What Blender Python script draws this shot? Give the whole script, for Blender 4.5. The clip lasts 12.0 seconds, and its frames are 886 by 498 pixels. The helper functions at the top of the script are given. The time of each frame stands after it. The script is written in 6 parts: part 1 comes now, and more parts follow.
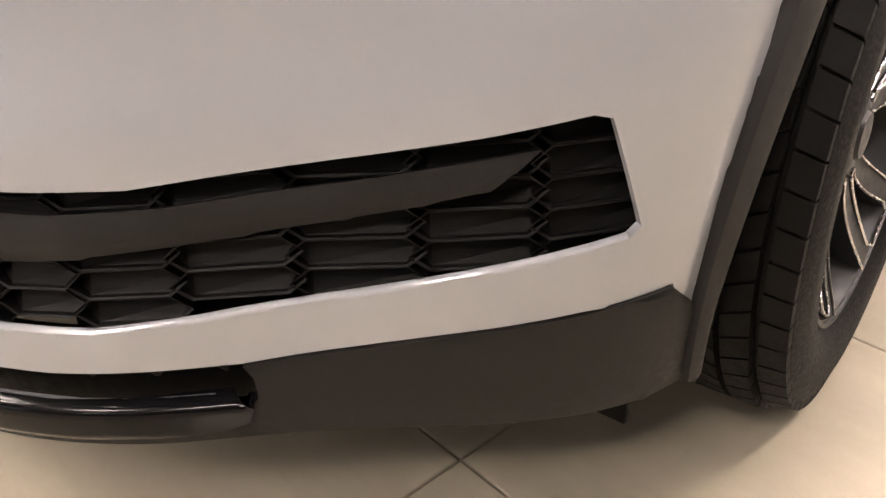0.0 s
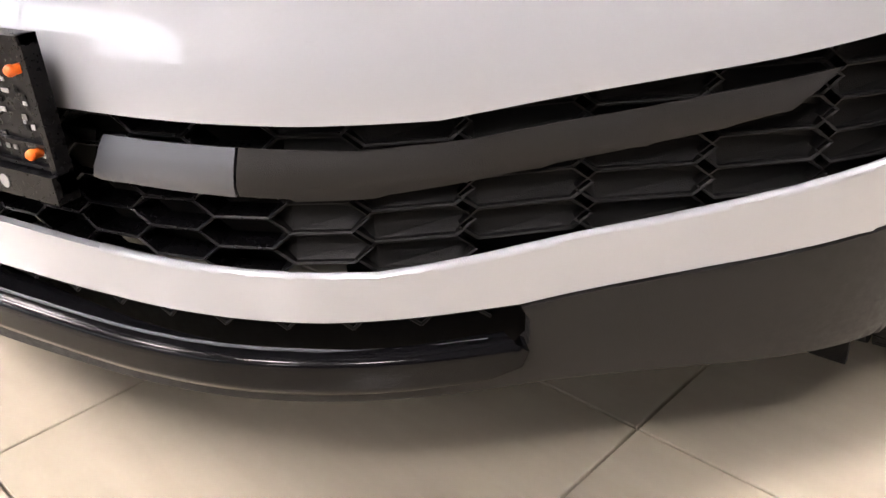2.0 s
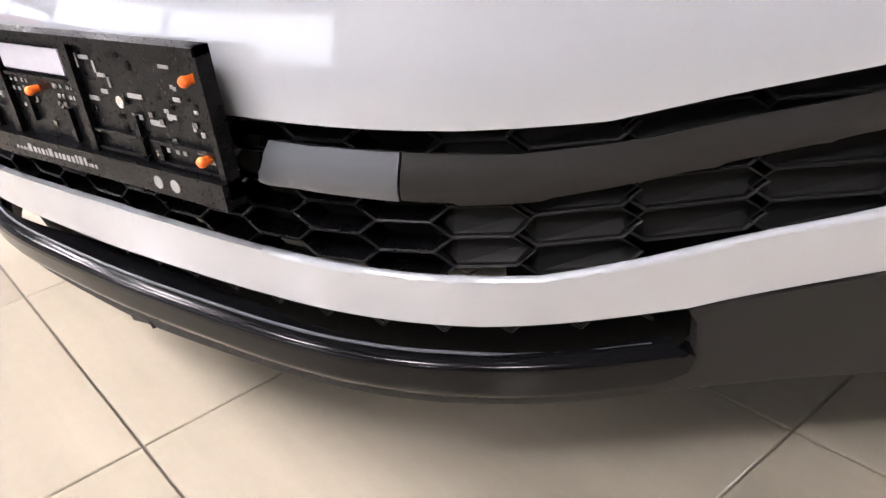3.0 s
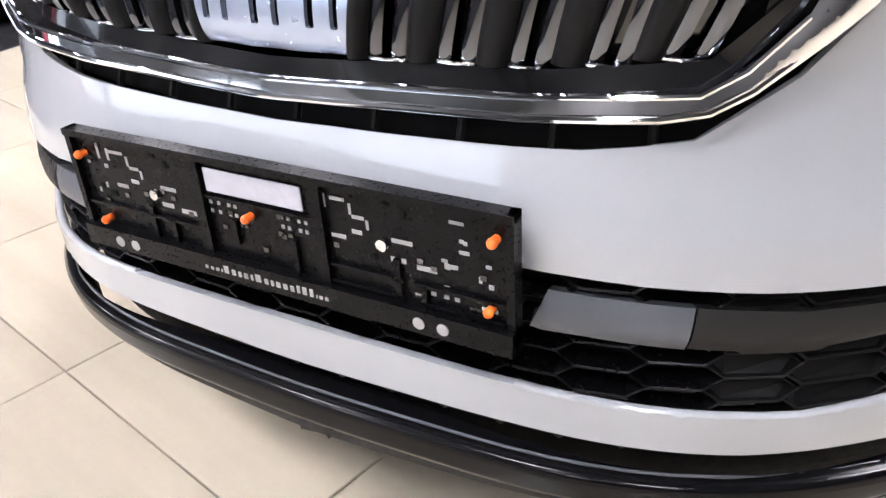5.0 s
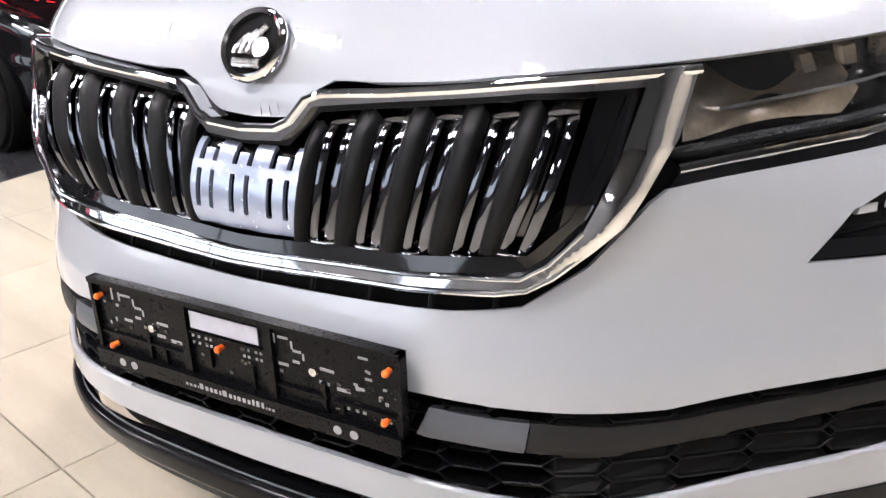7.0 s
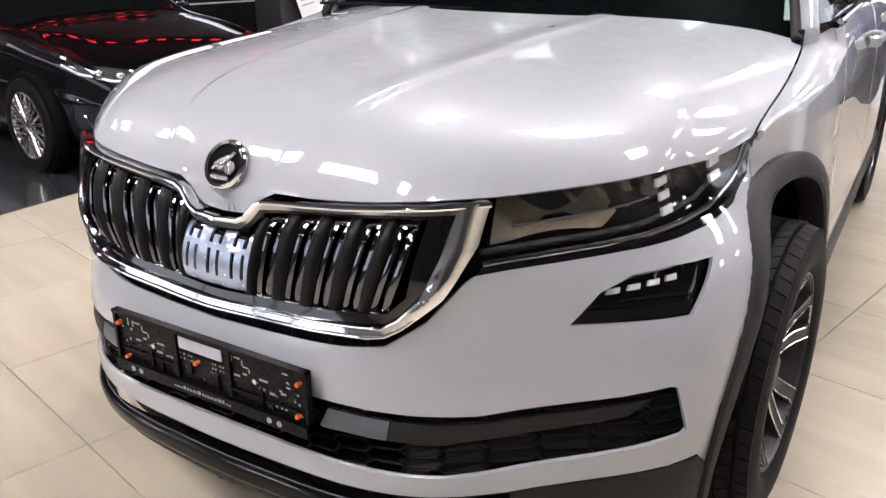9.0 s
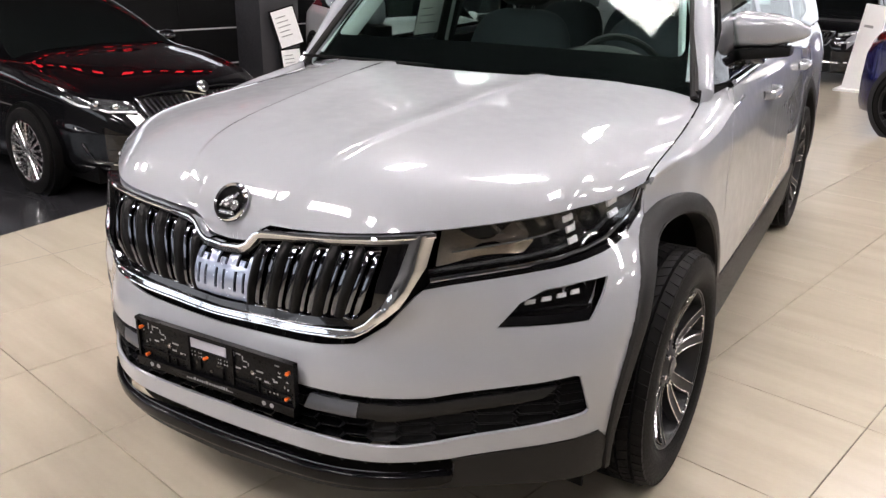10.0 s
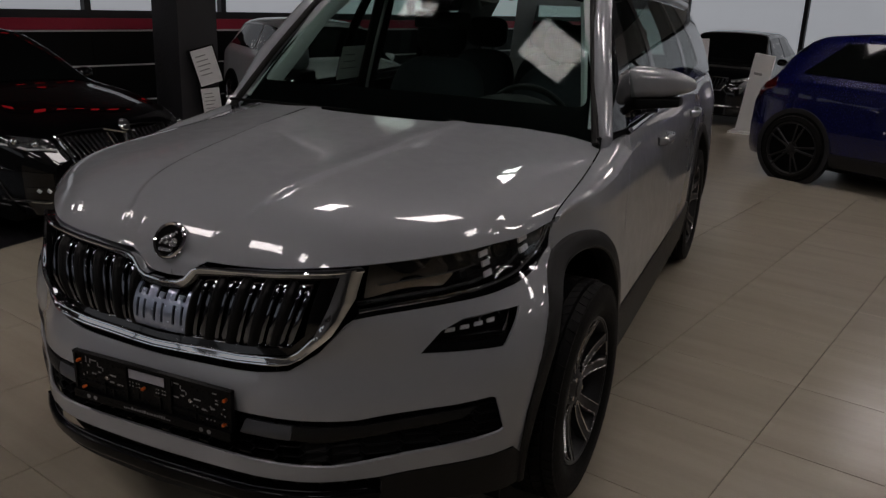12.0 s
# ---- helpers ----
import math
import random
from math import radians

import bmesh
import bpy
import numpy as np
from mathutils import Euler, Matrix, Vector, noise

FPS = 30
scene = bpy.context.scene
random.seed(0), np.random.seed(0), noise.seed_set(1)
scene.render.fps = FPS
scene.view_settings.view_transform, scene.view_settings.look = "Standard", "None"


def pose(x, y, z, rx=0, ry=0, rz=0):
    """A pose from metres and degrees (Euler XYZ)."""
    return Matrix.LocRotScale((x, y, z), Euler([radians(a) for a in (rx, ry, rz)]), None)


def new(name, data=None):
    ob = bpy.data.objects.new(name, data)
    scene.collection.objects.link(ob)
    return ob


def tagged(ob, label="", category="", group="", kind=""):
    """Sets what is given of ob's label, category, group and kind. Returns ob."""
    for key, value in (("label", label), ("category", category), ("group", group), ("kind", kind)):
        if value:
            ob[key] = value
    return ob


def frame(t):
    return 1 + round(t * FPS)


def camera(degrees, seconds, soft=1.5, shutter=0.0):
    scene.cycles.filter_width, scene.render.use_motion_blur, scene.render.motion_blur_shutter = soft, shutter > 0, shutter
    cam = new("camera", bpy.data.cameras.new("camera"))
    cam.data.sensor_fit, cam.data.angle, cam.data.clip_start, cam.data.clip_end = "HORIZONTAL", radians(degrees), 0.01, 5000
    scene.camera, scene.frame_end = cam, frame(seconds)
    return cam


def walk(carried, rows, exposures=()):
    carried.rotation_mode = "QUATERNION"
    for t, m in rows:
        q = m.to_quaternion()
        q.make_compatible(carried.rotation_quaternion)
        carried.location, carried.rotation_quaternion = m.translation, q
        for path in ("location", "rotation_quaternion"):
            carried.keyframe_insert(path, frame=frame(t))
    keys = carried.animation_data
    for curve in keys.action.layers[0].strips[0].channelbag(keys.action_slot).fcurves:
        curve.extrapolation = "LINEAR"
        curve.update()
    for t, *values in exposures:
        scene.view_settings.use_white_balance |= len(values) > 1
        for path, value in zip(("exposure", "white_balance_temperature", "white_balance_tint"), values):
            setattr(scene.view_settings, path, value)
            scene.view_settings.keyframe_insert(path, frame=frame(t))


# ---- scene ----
cam = camera(57.0, 12.0, soft=1.4)
walk(cam, [
    (0, pose(1.065, -0.178, 0.754, 59.69, 2.60, 35.53)),
    (0.5, pose(1.028, -0.254, 0.729, 60.50, 0.54, 31.05)),
    (1, pose(0.970, -0.321, 0.700, 62.77, -0.09, 28.21)),
    (1.5, pose(0.876, -0.380, 0.684, 64.42, -0.33, 25.36)),
    (2, pose(0.856, -0.375, 0.687, 62.86, 3.10, 31.09)),
    (2.5, pose(0.832, -0.375, 0.693, 62.06, 4.87, 33.94)),
    (3, pose(0.805, -0.385, 0.703, 61.90, 6.68, 37.30)),
    (3.5, pose(0.725, -0.432, 0.729, 61.66, 5.97, 35.95)),
    (3.7, pose(0.691, -0.453, 0.734, 62.02, 5.71, 35.22)),
    (5.3, pose(0.494, -0.550, 0.894, 60.29, 2.90, 28.37)),
    (5.5, pose(0.509, -0.562, 0.908, 61.54, 3.07, 28.69)),
    (6, pose(0.565, -0.605, 0.952, 64.01, 3.25, 29.26)),
    (6.5, pose(0.636, -0.655, 0.989, 66.33, 2.71, 29.17)),
    (7, pose(0.718, -0.707, 1.024, 68.39, 1.56, 28.99)),
    (7.2, pose(0.754, -0.729, 1.033, 69.31, 1.13, 29.20)),
    (8.8, pose(1.088, -0.948, 1.254, 69.53, 0.28, 30.77)),
    (9, pose(1.147, -0.981, 1.298, 69.05, 0.13, 31.56)),
    (9.5, pose(1.259, -1.130, 1.382, 69.46, -0.38, 30.68)),
    (10, pose(1.397, -1.310, 1.464, 70.24, -0.74, 29.99)),
    (10.5, pose(1.443, -1.393, 1.514, 70.52, -1.30, 28.73)),
    (11, pose(1.456, -1.401, 1.519, 71.26, -1.69, 27.30)),
    (11.5, pose(1.457, -1.428, 1.522, 72.08, -2.21, 25.89)),
    (12, pose(1.462, -1.477, 1.521, 72.87, -2.19, 24.34)),
], exposures=[(0, 0.5, 7500, 22), (1.0, 0.65, 7300, 22), (2.0, 1.05, 6800, 21), (3.0, 0.97, 6450, 20), (3.7, 0.86, 6250, 18), (5.3, 0.82, 6150, 18), (7.2, 0.64, 6350, 18), (8.8, 0.22, 6450, 19), (10.0, -0.03, 6650, 19), (11.3, -0.15, 6750, 19), (11.6, -0.95, 6750, 19), (12.0, -2.72, 6750, 19)])

# ---- light: a showroom lit by ceiling panels, with daylight in its windows ----
world = bpy.data.worlds.new("world")
scene.world = world
world.use_nodes = True
bg = world.node_tree.nodes["Background"]
sky = world.node_tree.nodes.new("ShaderNodeTexSky")
sky.sky_type, sky.sun_disc, sky.sun_elevation, sky.sun_rotation = "NISHITA", False, radians(35), radians(40)
world.node_tree.links.new(sky.outputs[0], bg.inputs[0])
bg.inputs[1].default_value = 0.12
PANEL_POWER = 70.0
STEP_U, STEP_V, LIGHT_U, LIGHT_V = 2.0, 4.0, 0.2, 1.9

# ---- materials ----
def mat(name, color, rough=0.5, metal=0.0, coat=0.0, vary=0.08, scale=6.0, bump=0.0, bump_scale=200.0, spec=0.5, coat_ior=1.5, even=0.15):
    """A procedural surface: two scales of colour variation, roughness variation and a fine relief."""
    m = bpy.data.materials.new(name)
    m.use_nodes = True
    nt = m.node_tree
    b = nt.nodes["Principled BSDF"]
    co = nt.nodes.new("ShaderNodeTexCoord")
    big, small = nt.nodes.new("ShaderNodeTexNoise"), nt.nodes.new("ShaderNodeTexNoise")
    big.inputs["Scale"].default_value, small.inputs["Scale"].default_value = scale, scale * 14
    add = nt.nodes.new("ShaderNodeMath")
    add.operation = "ADD"
    for n, s in ((big, 0), (small, 1)):
        nt.links.new(co.outputs["Object"], n.inputs["Vector"])
        nt.links.new(n.outputs["Fac"], add.inputs[s])
    ramp = nt.nodes.new("ShaderNodeMapRange")
    ramp.inputs["From Min"].default_value, ramp.inputs["From Max"].default_value = 0.7, 1.3
    ramp.inputs["To Min"].default_value, ramp.inputs["To Max"].default_value = 1 - vary, 1 + vary
    nt.links.new(add.outputs[0], ramp.inputs["Value"])
    mul = nt.nodes.new("ShaderNodeVectorMath")
    mul.operation = "SCALE"
    mul.inputs[0].default_value = color[:3]
    nt.links.new(ramp.outputs[0], mul.inputs["Scale"])
    nt.links.new(mul.outputs[0], b.inputs["Base Color"])
    rr = nt.nodes.new("ShaderNodeMapRange")
    rr.inputs["From Min"].default_value, rr.inputs["From Max"].default_value = 0.3, 0.7
    rr.inputs["To Min"].default_value, rr.inputs["To Max"].default_value = rough * (1 - even), min(1, rough * (1 + even))
    nt.links.new(small.outputs["Fac"], rr.inputs["Value"])
    nt.links.new(rr.outputs[0], b.inputs["Roughness"])
    b.inputs["Metallic"].default_value = metal
    b.inputs["Specular IOR Level"].default_value = spec
    b.inputs["Coat Weight"].default_value = coat
    b.inputs["Coat Roughness"].default_value = 0.02
    b.inputs["Coat IOR"].default_value = coat_ior
    if bump:
        t, bp = nt.nodes.new("ShaderNodeTexNoise"), nt.nodes.new("ShaderNodeBump")
        t.inputs["Scale"].default_value = bump_scale
        bp.inputs["Strength"].default_value, bp.inputs["Distance"].default_value = bump, 0.002
        nt.links.new(co.outputs["Object"], t.inputs["Vector"])
        nt.links.new(t.outputs["Fac"], bp.inputs["Height"])
        nt.links.new(bp.outputs[0], b.inputs["Normal"])
    return m


def glow(name, color, strength):
    m = bpy.data.materials.new(name)
    m.use_nodes = True
    nt = m.node_tree
    nt.nodes.remove(nt.nodes["Principled BSDF"])
    e = nt.nodes.new("ShaderNodeEmission")
    e.inputs[0].default_value, e.inputs[1].default_value = (*color, 1), strength
    nt.links.new(e.outputs[0], nt.nodes["Material Output"].inputs[0])
    return m


def glass(name, color, rough=0.0, mirror=0.02, graze=0.6):
    """A thin clear pane: a tinted see-through share and a mirror share by Fresnel."""
    m = bpy.data.materials.new(name)
    m.use_nodes = True
    nt = m.node_tree
    nt.nodes.remove(nt.nodes["Principled BSDF"])
    mix, lw = nt.nodes.new("ShaderNodeMixShader"), nt.nodes.new("ShaderNodeLayerWeight")
    pw, fr = nt.nodes.new("ShaderNodeMath"), nt.nodes.new("ShaderNodeMath")
    pw.operation, fr.operation = "POWER", "MULTIPLY_ADD"
    pw.inputs[1].default_value = 5.0
    fr.inputs[1].default_value, fr.inputs[2].default_value = graze, mirror
    lw.inputs["Blend"].default_value = 0.5
    nt.links.new(lw.outputs["Facing"], pw.inputs[0])
    nt.links.new(pw.outputs[0], fr.inputs[0])
    a, b = nt.nodes.new("ShaderNodeBsdfTransparent"), nt.nodes.new("ShaderNodeBsdfGlossy")
    a.inputs[0].default_value = (*color, 1)
    b.inputs["Roughness"].default_value = rough
    nt.links.new(fr.outputs[0], mix.inputs[0])
    nt.links.new(a.outputs[0], mix.inputs[1])
    nt.links.new(b.outputs[0], mix.inputs[2])
    nt.links.new(mix.outputs[0], nt.nodes["Material Output"].inputs[0])
    return m


def thin_paper(name, color):
    """Paper that also passes light: half diffuse, half translucent, with faint cloudiness."""
    m = bpy.data.materials.new(name)
    m.use_nodes = True
    nt = m.node_tree
    nt.nodes.remove(nt.nodes["Principled BSDF"])
    mix, a, b = (nt.nodes.new("ShaderNode" + k) for k in ("MixShader", "BsdfDiffuse", "BsdfTranslucent"))
    cloud, ramp = nt.nodes.new("ShaderNodeTexNoise"), nt.nodes.new("ShaderNodeMixRGB")
    cloud.inputs["Scale"].default_value = 30.0
    ramp.inputs[1].default_value = (*color, 1)
    ramp.inputs[2].default_value = (*[c * 0.88 for c in color], 1)
    nt.links.new(cloud.outputs["Fac"], ramp.inputs[0])
    for k, n in ((1, a), (2, b)):
        nt.links.new(ramp.outputs[0], n.inputs[0])
        nt.links.new(n.outputs[0], mix.inputs[k])
    nt.links.new(mix.outputs[0], nt.nodes["Material Output"].inputs[0])
    return m


def veined_tile(name, color):
    """Glazed stone-look tile: soft streaks along its length, cloudy patches and a slightly uneven gloss, other for each tile."""
    m = bpy.data.materials.new(name)
    m.use_nodes = True
    nt = m.node_tree
    b = nt.nodes["Principled BSDF"]
    make = lambda kind: nt.nodes.new("ShaderNode" + kind)
    co, info, geo = make("TexCoord"), make("ObjectInfo"), make("NewGeometry")
    add = make("Math")
    nt.links.new(info.outputs["Random"], add.inputs[0])
    nt.links.new(geo.outputs["Random Per Island"], add.inputs[1])
    shift = make("VectorMath")
    shift.operation = "SCALE"
    shift.inputs[0].default_value = (17.0, 29.0, 0.0)
    nt.links.new(add.outputs[0], shift.inputs["Scale"])
    place = make("VectorMath")
    nt.links.new(co.outputs["Object"], place.inputs[0])
    nt.links.new(shift.outputs[0], place.inputs[1])
    total = None
    for scale, detail, weight in (((0.9, 9.0, 1.0), 4.0, 0.30), ((2.2, 3.4, 1.0), 3.0, 0.16), ((40.0, 60.0, 1.0), 2.0, 0.05)):
        mp, tx, mul = make("Mapping"), make("TexNoise"), make("Math")
        mp.inputs["Scale"].default_value = scale
        tx.inputs["Scale"].default_value, tx.inputs["Detail"].default_value, tx.inputs["Roughness"].default_value = 1.0, detail, 0.55
        mul.operation, mul.inputs[1].default_value = "MULTIPLY", weight
        nt.links.new(place.outputs[0], mp.inputs["Vector"])
        nt.links.new(mp.outputs[0], tx.inputs["Vector"])
        nt.links.new(tx.outputs["Fac"], mul.inputs[0])
        if total is None:
            total = mul
        else:
            both_ = make("Math")
            nt.links.new(total.outputs[0], both_.inputs[0])
            nt.links.new(mul.outputs[0], both_.inputs[1])
            total = both_
    gain = make("MapRange")
    gain.inputs["From Min"].default_value, gain.inputs["From Max"].default_value = 0.16, 0.36
    gain.inputs["To Min"].default_value, gain.inputs["To Max"].default_value = 0.86, 1.12
    nt.links.new(total.outputs[0], gain.inputs["Value"])
    col = make("VectorMath")
    col.operation = "SCALE"
    col.inputs[0].default_value = color
    nt.links.new(gain.outputs[0], col.inputs["Scale"])
    nt.links.new(col.outputs[0], b.inputs["Base Color"])
    gloss = make("MapRange")
    gloss.inputs["From Min"].default_value, gloss.inputs["From Max"].default_value = 0.16, 0.36
    gloss.inputs["To Min"].default_value, gloss.inputs["To Max"].default_value = 0.27, 0.17
    nt.links.new(total.outputs[0], gloss.inputs["Value"])
    nt.links.new(gloss.outputs[0], b.inputs["Roughness"])
    return m


PAINT = mat("pale_grey_paint", (0.296, 0.306, 0.326), 0.4, 0.0, 1.0, 0.01, 1.5, spec=0.3, coat_ior=1.7)
CLAD = mat("grained_black_plastic", (0.005, 0.005, 0.005), 0.5, vary=0.1, scale=10, spec=0.14, bump=0.25, bump_scale=900)
GREYCLAD = mat("dark_grey_plastic", (0.0145, 0.014, 0.0135), 0.5, vary=0.1, scale=10, spec=0.16, bump=0.2, bump_scale=900)
GLOSSBLACK = mat("gloss_black", (0.003, 0.003, 0.0035), 0.1, coat=0.5, vary=0.05)
MATTBLACK = mat("matt_black", (0.003, 0.003, 0.003), 0.6, vary=0.1, spec=0.06)
RIBBLACK = mat("grained_rib_black", (0.004, 0.004, 0.0043), 0.45, vary=0.1, spec=0.15)
SATIN = mat("satin_grey_trim", (0.065, 0.07, 0.08), 0.38, vary=0.02, scale=12, even=0.02)
CHROME = mat("chrome", (0.82, 0.83, 0.85), 0.06, 1.0, vary=0.03)
DARKCHROME = mat("dark_chrome", (0.13, 0.135, 0.15), 0.06, 1.0, vary=0.03)
SILVER = mat("machined_alloy", (0.62, 0.61, 0.6), 0.25, 1.0, vary=0.06)
DARKALLOY = mat("dark_alloy", (0.014, 0.014, 0.015), 0.45, 0.2)
RUBBER = mat("tyre_rubber", (0.006, 0.0058, 0.0056), 0.65, spec=0.1, vary=0.15, scale=14, bump=0.2, bump_scale=300)
RADAR = mat("silver_radar_cover", (0.36, 0.41, 0.52), 0.24, 0.6, coat=0.5, vary=0.03)
ORANGE = mat("orange_plastic", (0.85, 0.16, 0.02), 0.4)
PRINT = mat("grey_print", (0.26, 0.26, 0.26), 0.5)
PLATEBLACK = mat("black_holder_plastic", (0.0025, 0.0025, 0.003), 0.3, vary=0.1, spec=0.1, scale=20, bump=0.03, bump_scale=700)
WHITE = mat("white_plastic", (0.75, 0.75, 0.74), 0.4, vary=0.03)
FABRIC = mat("dark_seat_fabric", (0.0055, 0.006, 0.0065), 0.9, vary=0.2, scale=20, bump=0.3, bump_scale=500)
LEATHER = mat("grey_sticker", (0.36, 0.36, 0.4), 0.6, vary=0.1, bump=0.2)
HEADLINER = mat("light_grey_headliner", (0.5, 0.5, 0.5), 0.9, vary=0.05)
LAMPGLASS = glass("clear_lamp_glass", (0.97, 0.97, 0.97), mirror=0.035)
SCREEN = glass("windscreen_glass", (0.84, 0.92, 0.89), mirror=0.012, graze=0.3)
TINT = glass("side_glass", (0.72, 0.78, 0.76))
TILE = veined_tile("cream_floor_tile", (0.4, 0.354, 0.278))
GROUT = mat("grey_grout", (0.16, 0.14, 0.12), 0.8, vary=0.1, scale=8)
DARKTILE = mat("black_floor_tile", (0.02, 0.02, 0.022), 0.15, vary=0.12, scale=2)
WALLBLACK = mat("black_wall_panel", (0.006, 0.006, 0.006), 0.5, vary=0.1, scale=1.5, spec=0.15)
WALLWHITE = mat("white_wall_paint", (0.78, 0.78, 0.76), 0.7, vary=0.04, scale=1.5)
WALLGREY = mat("grey_wall_paint", (0.09, 0.09, 0.09), 0.7, vary=0.04, scale=1.5)
RED = mat("red_wall_band", (0.55, 0.02, 0.06), 0.4, vary=0.06, scale=1.5)
COLUMN = mat("dark_grey_column", (0.025, 0.025, 0.028), 0.5, vary=0.1, scale=3)
CEILING = mat("dark_grey_ceiling_board", (0.05, 0.05, 0.052), 0.9, vary=0.04)
LIGHTPANEL = glow("lit_panel", (1.0, 0.985, 0.96), PANEL_POWER)
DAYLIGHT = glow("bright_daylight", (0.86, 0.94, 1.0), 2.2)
REDSIGN = glow("red_neon", (1.0, 0.03, 0.04), 3.5)
CLEAR = glass("window_glass", (0.97, 0.98, 0.98))
BLUECLAD = mat("dark_grey_cladding", (0.022, 0.022, 0.024), 0.5, vary=0.1, scale=10, spec=0.2, bump=0.2, bump_scale=900)
DARKGLASS = mat("dark_car_glass", (0.004, 0.005, 0.005), 0.04, spec=0.3, vary=0.05)
LAMPGREY = mat("bright_lamp", (0.35, 0.36, 0.38), 0.15, 0.5, coat=1.0, vary=0.25, scale=30)
SEATGREY = mat("grey_seat_fabric", (0.034, 0.039, 0.046), 0.9, vary=0.12, scale=20, bump=0.3, bump_scale=500)
PILLARTRIM = mat("pale_pillar_trim", (0.42, 0.45, 0.45), 0.6, vary=0.04)
BLUEPAINT = mat("dark_blue_paint", (0.002, 0.0035, 0.06), 0.25, 0.2, 1.0, 0.05)
BLACKPAINT = mat("black_paint", (0.002, 0.002, 0.0025), 0.3, 0.0, 1.0, 0.05, spec=0.05)
WHITEPAINT = mat("white_paint", (0.84, 0.85, 0.86), 0.3, 0.0, 1.0, 0.03)
SHEET = mat("framed_sheet", (0.84, 0.84, 0.83), 0.4, vary=0.04, scale=30)
PAPER = thin_paper("printed_sheet", (0.82, 0.83, 0.81))
REDLENS = mat("red_lamp_lens", (0.06, 0.004, 0.004), 0.15, coat=0.8)
LAMPDARK = mat("dark_lamp_inside", (0.11, 0.115, 0.12), 0.1, 0.6, coat=1.0, vary=0.3, scale=25)
# for milky lamp parts, and pale patches that stand for reflections in lamps
GUIDEGLINT = mat("milky_light_guide_and_glint", (0.72, 0.73, 0.75), 0.15, coat=1.0, vary=0.04)
LAMPTAN = mat("bronze_reflector", (0.42, 0.375, 0.31), 0.2, 0.7, vary=0.2, scale=12)
BLADEBLACK = mat("smooth_black_blade", (0.003, 0.003, 0.0035), 0.16, vary=0.03, spec=0.14, even=0.02)
# ---- helpers of this scene ----
def thing(name, label, category, group="", at=(0, 0, 0), turn=0.0, kind=""):
    ob = new(name)
    ob.matrix_world = pose(*at, 0, 0, turn)
    return tagged(ob, label, category, group, kind)


def link_mesh(name, me, material, parent=None, label=""):
    me.materials.clear()
    for m in material if isinstance(material, (list, tuple)) else [material]:
        me.materials.append(m)
    ob = new(name, me)
    ob.parent = parent
    if label:
        ob["label"] = label
    return ob


def part(name, bm, material, parent=None, label="", smooth=True, bevel=0.0):
    """Links a bmesh as one mesh object under a thing or a part."""
    if bevel:
        sharp = [e for e in bm.edges if len(e.link_faces) == 2 and e.calc_face_angle(0) > 0.6]
        bmesh.ops.bevel(bm, geom=sharp, offset=bevel, segments=2, affect="EDGES", profile=0.6)
    bmesh.ops.recalc_face_normals(bm, faces=bm.faces)
    me = bpy.data.meshes.new(name)
    if smooth:
        for f in bm.faces:
            f.smooth = True
        for e in bm.edges:
            if len(e.link_faces) == 2 and e.calc_face_angle(0) > 0.65:
                e.smooth = False
    bm.to_mesh(me)
    bm.free()
    return link_mesh(name, me, material, parent, label)


def box(x0, x1, y0, y1, z0, z1, bm=None):
    bm = bm or bmesh.new()
    v = [bm.verts.new((x, y, z)) for x in (x0, x1) for y in (y0, y1) for z in (z0, z1)]
    for a in ((0, 1, 3, 2), (4, 6, 7, 5), (0, 4, 5, 1), (2, 3, 7, 6), (0, 2, 6, 4), (1, 5, 7, 3)):
        bm.faces.new([v[i] for i in a])
    return bm


def moved(bm, m):
    bmesh.ops.transform(bm, matrix=m, verts=bm.verts)
    return bm


def cyl(r, depth, n=24, r2=None, bm=None, m=None):
    """A capped cylinder or cone along z, centred."""
    bm = bm or bmesh.new()
    bmesh.ops.create_cone(bm, cap_ends=True, segments=n, radius1=r, radius2=r if r2 is None else r2, depth=depth, matrix=m or Matrix())
    return bm


def ball(r, m=None, bm=None, u=20, v=12):
    bm = bm or bmesh.new()
    bmesh.ops.create_uvsphere(bm, u_segments=u, v_segments=v, radius=r, matrix=m or Matrix())
    return bm


def turned(profile, n=48, bm=None, m=None, close=False):
    """A solid of revolution about x from (x, radius) pairs."""
    bm = bm or bmesh.new()
    m = m or Matrix()
    rings = []
    for x, r in profile:
        rings.append([bm.verts.new(m @ Vector((x, r * math.cos(2 * math.pi * k / n), r * math.sin(2 * math.pi * k / n)))) for k in range(n)])
    pairs = list(zip(rings, rings[1:])) + ([(rings[-1], rings[0])] if close else [])
    for a, b in pairs:
        for k in range(n):
            bm.faces.new((a[k], a[(k + 1) % n], b[(k + 1) % n], b[k]))
    return bm


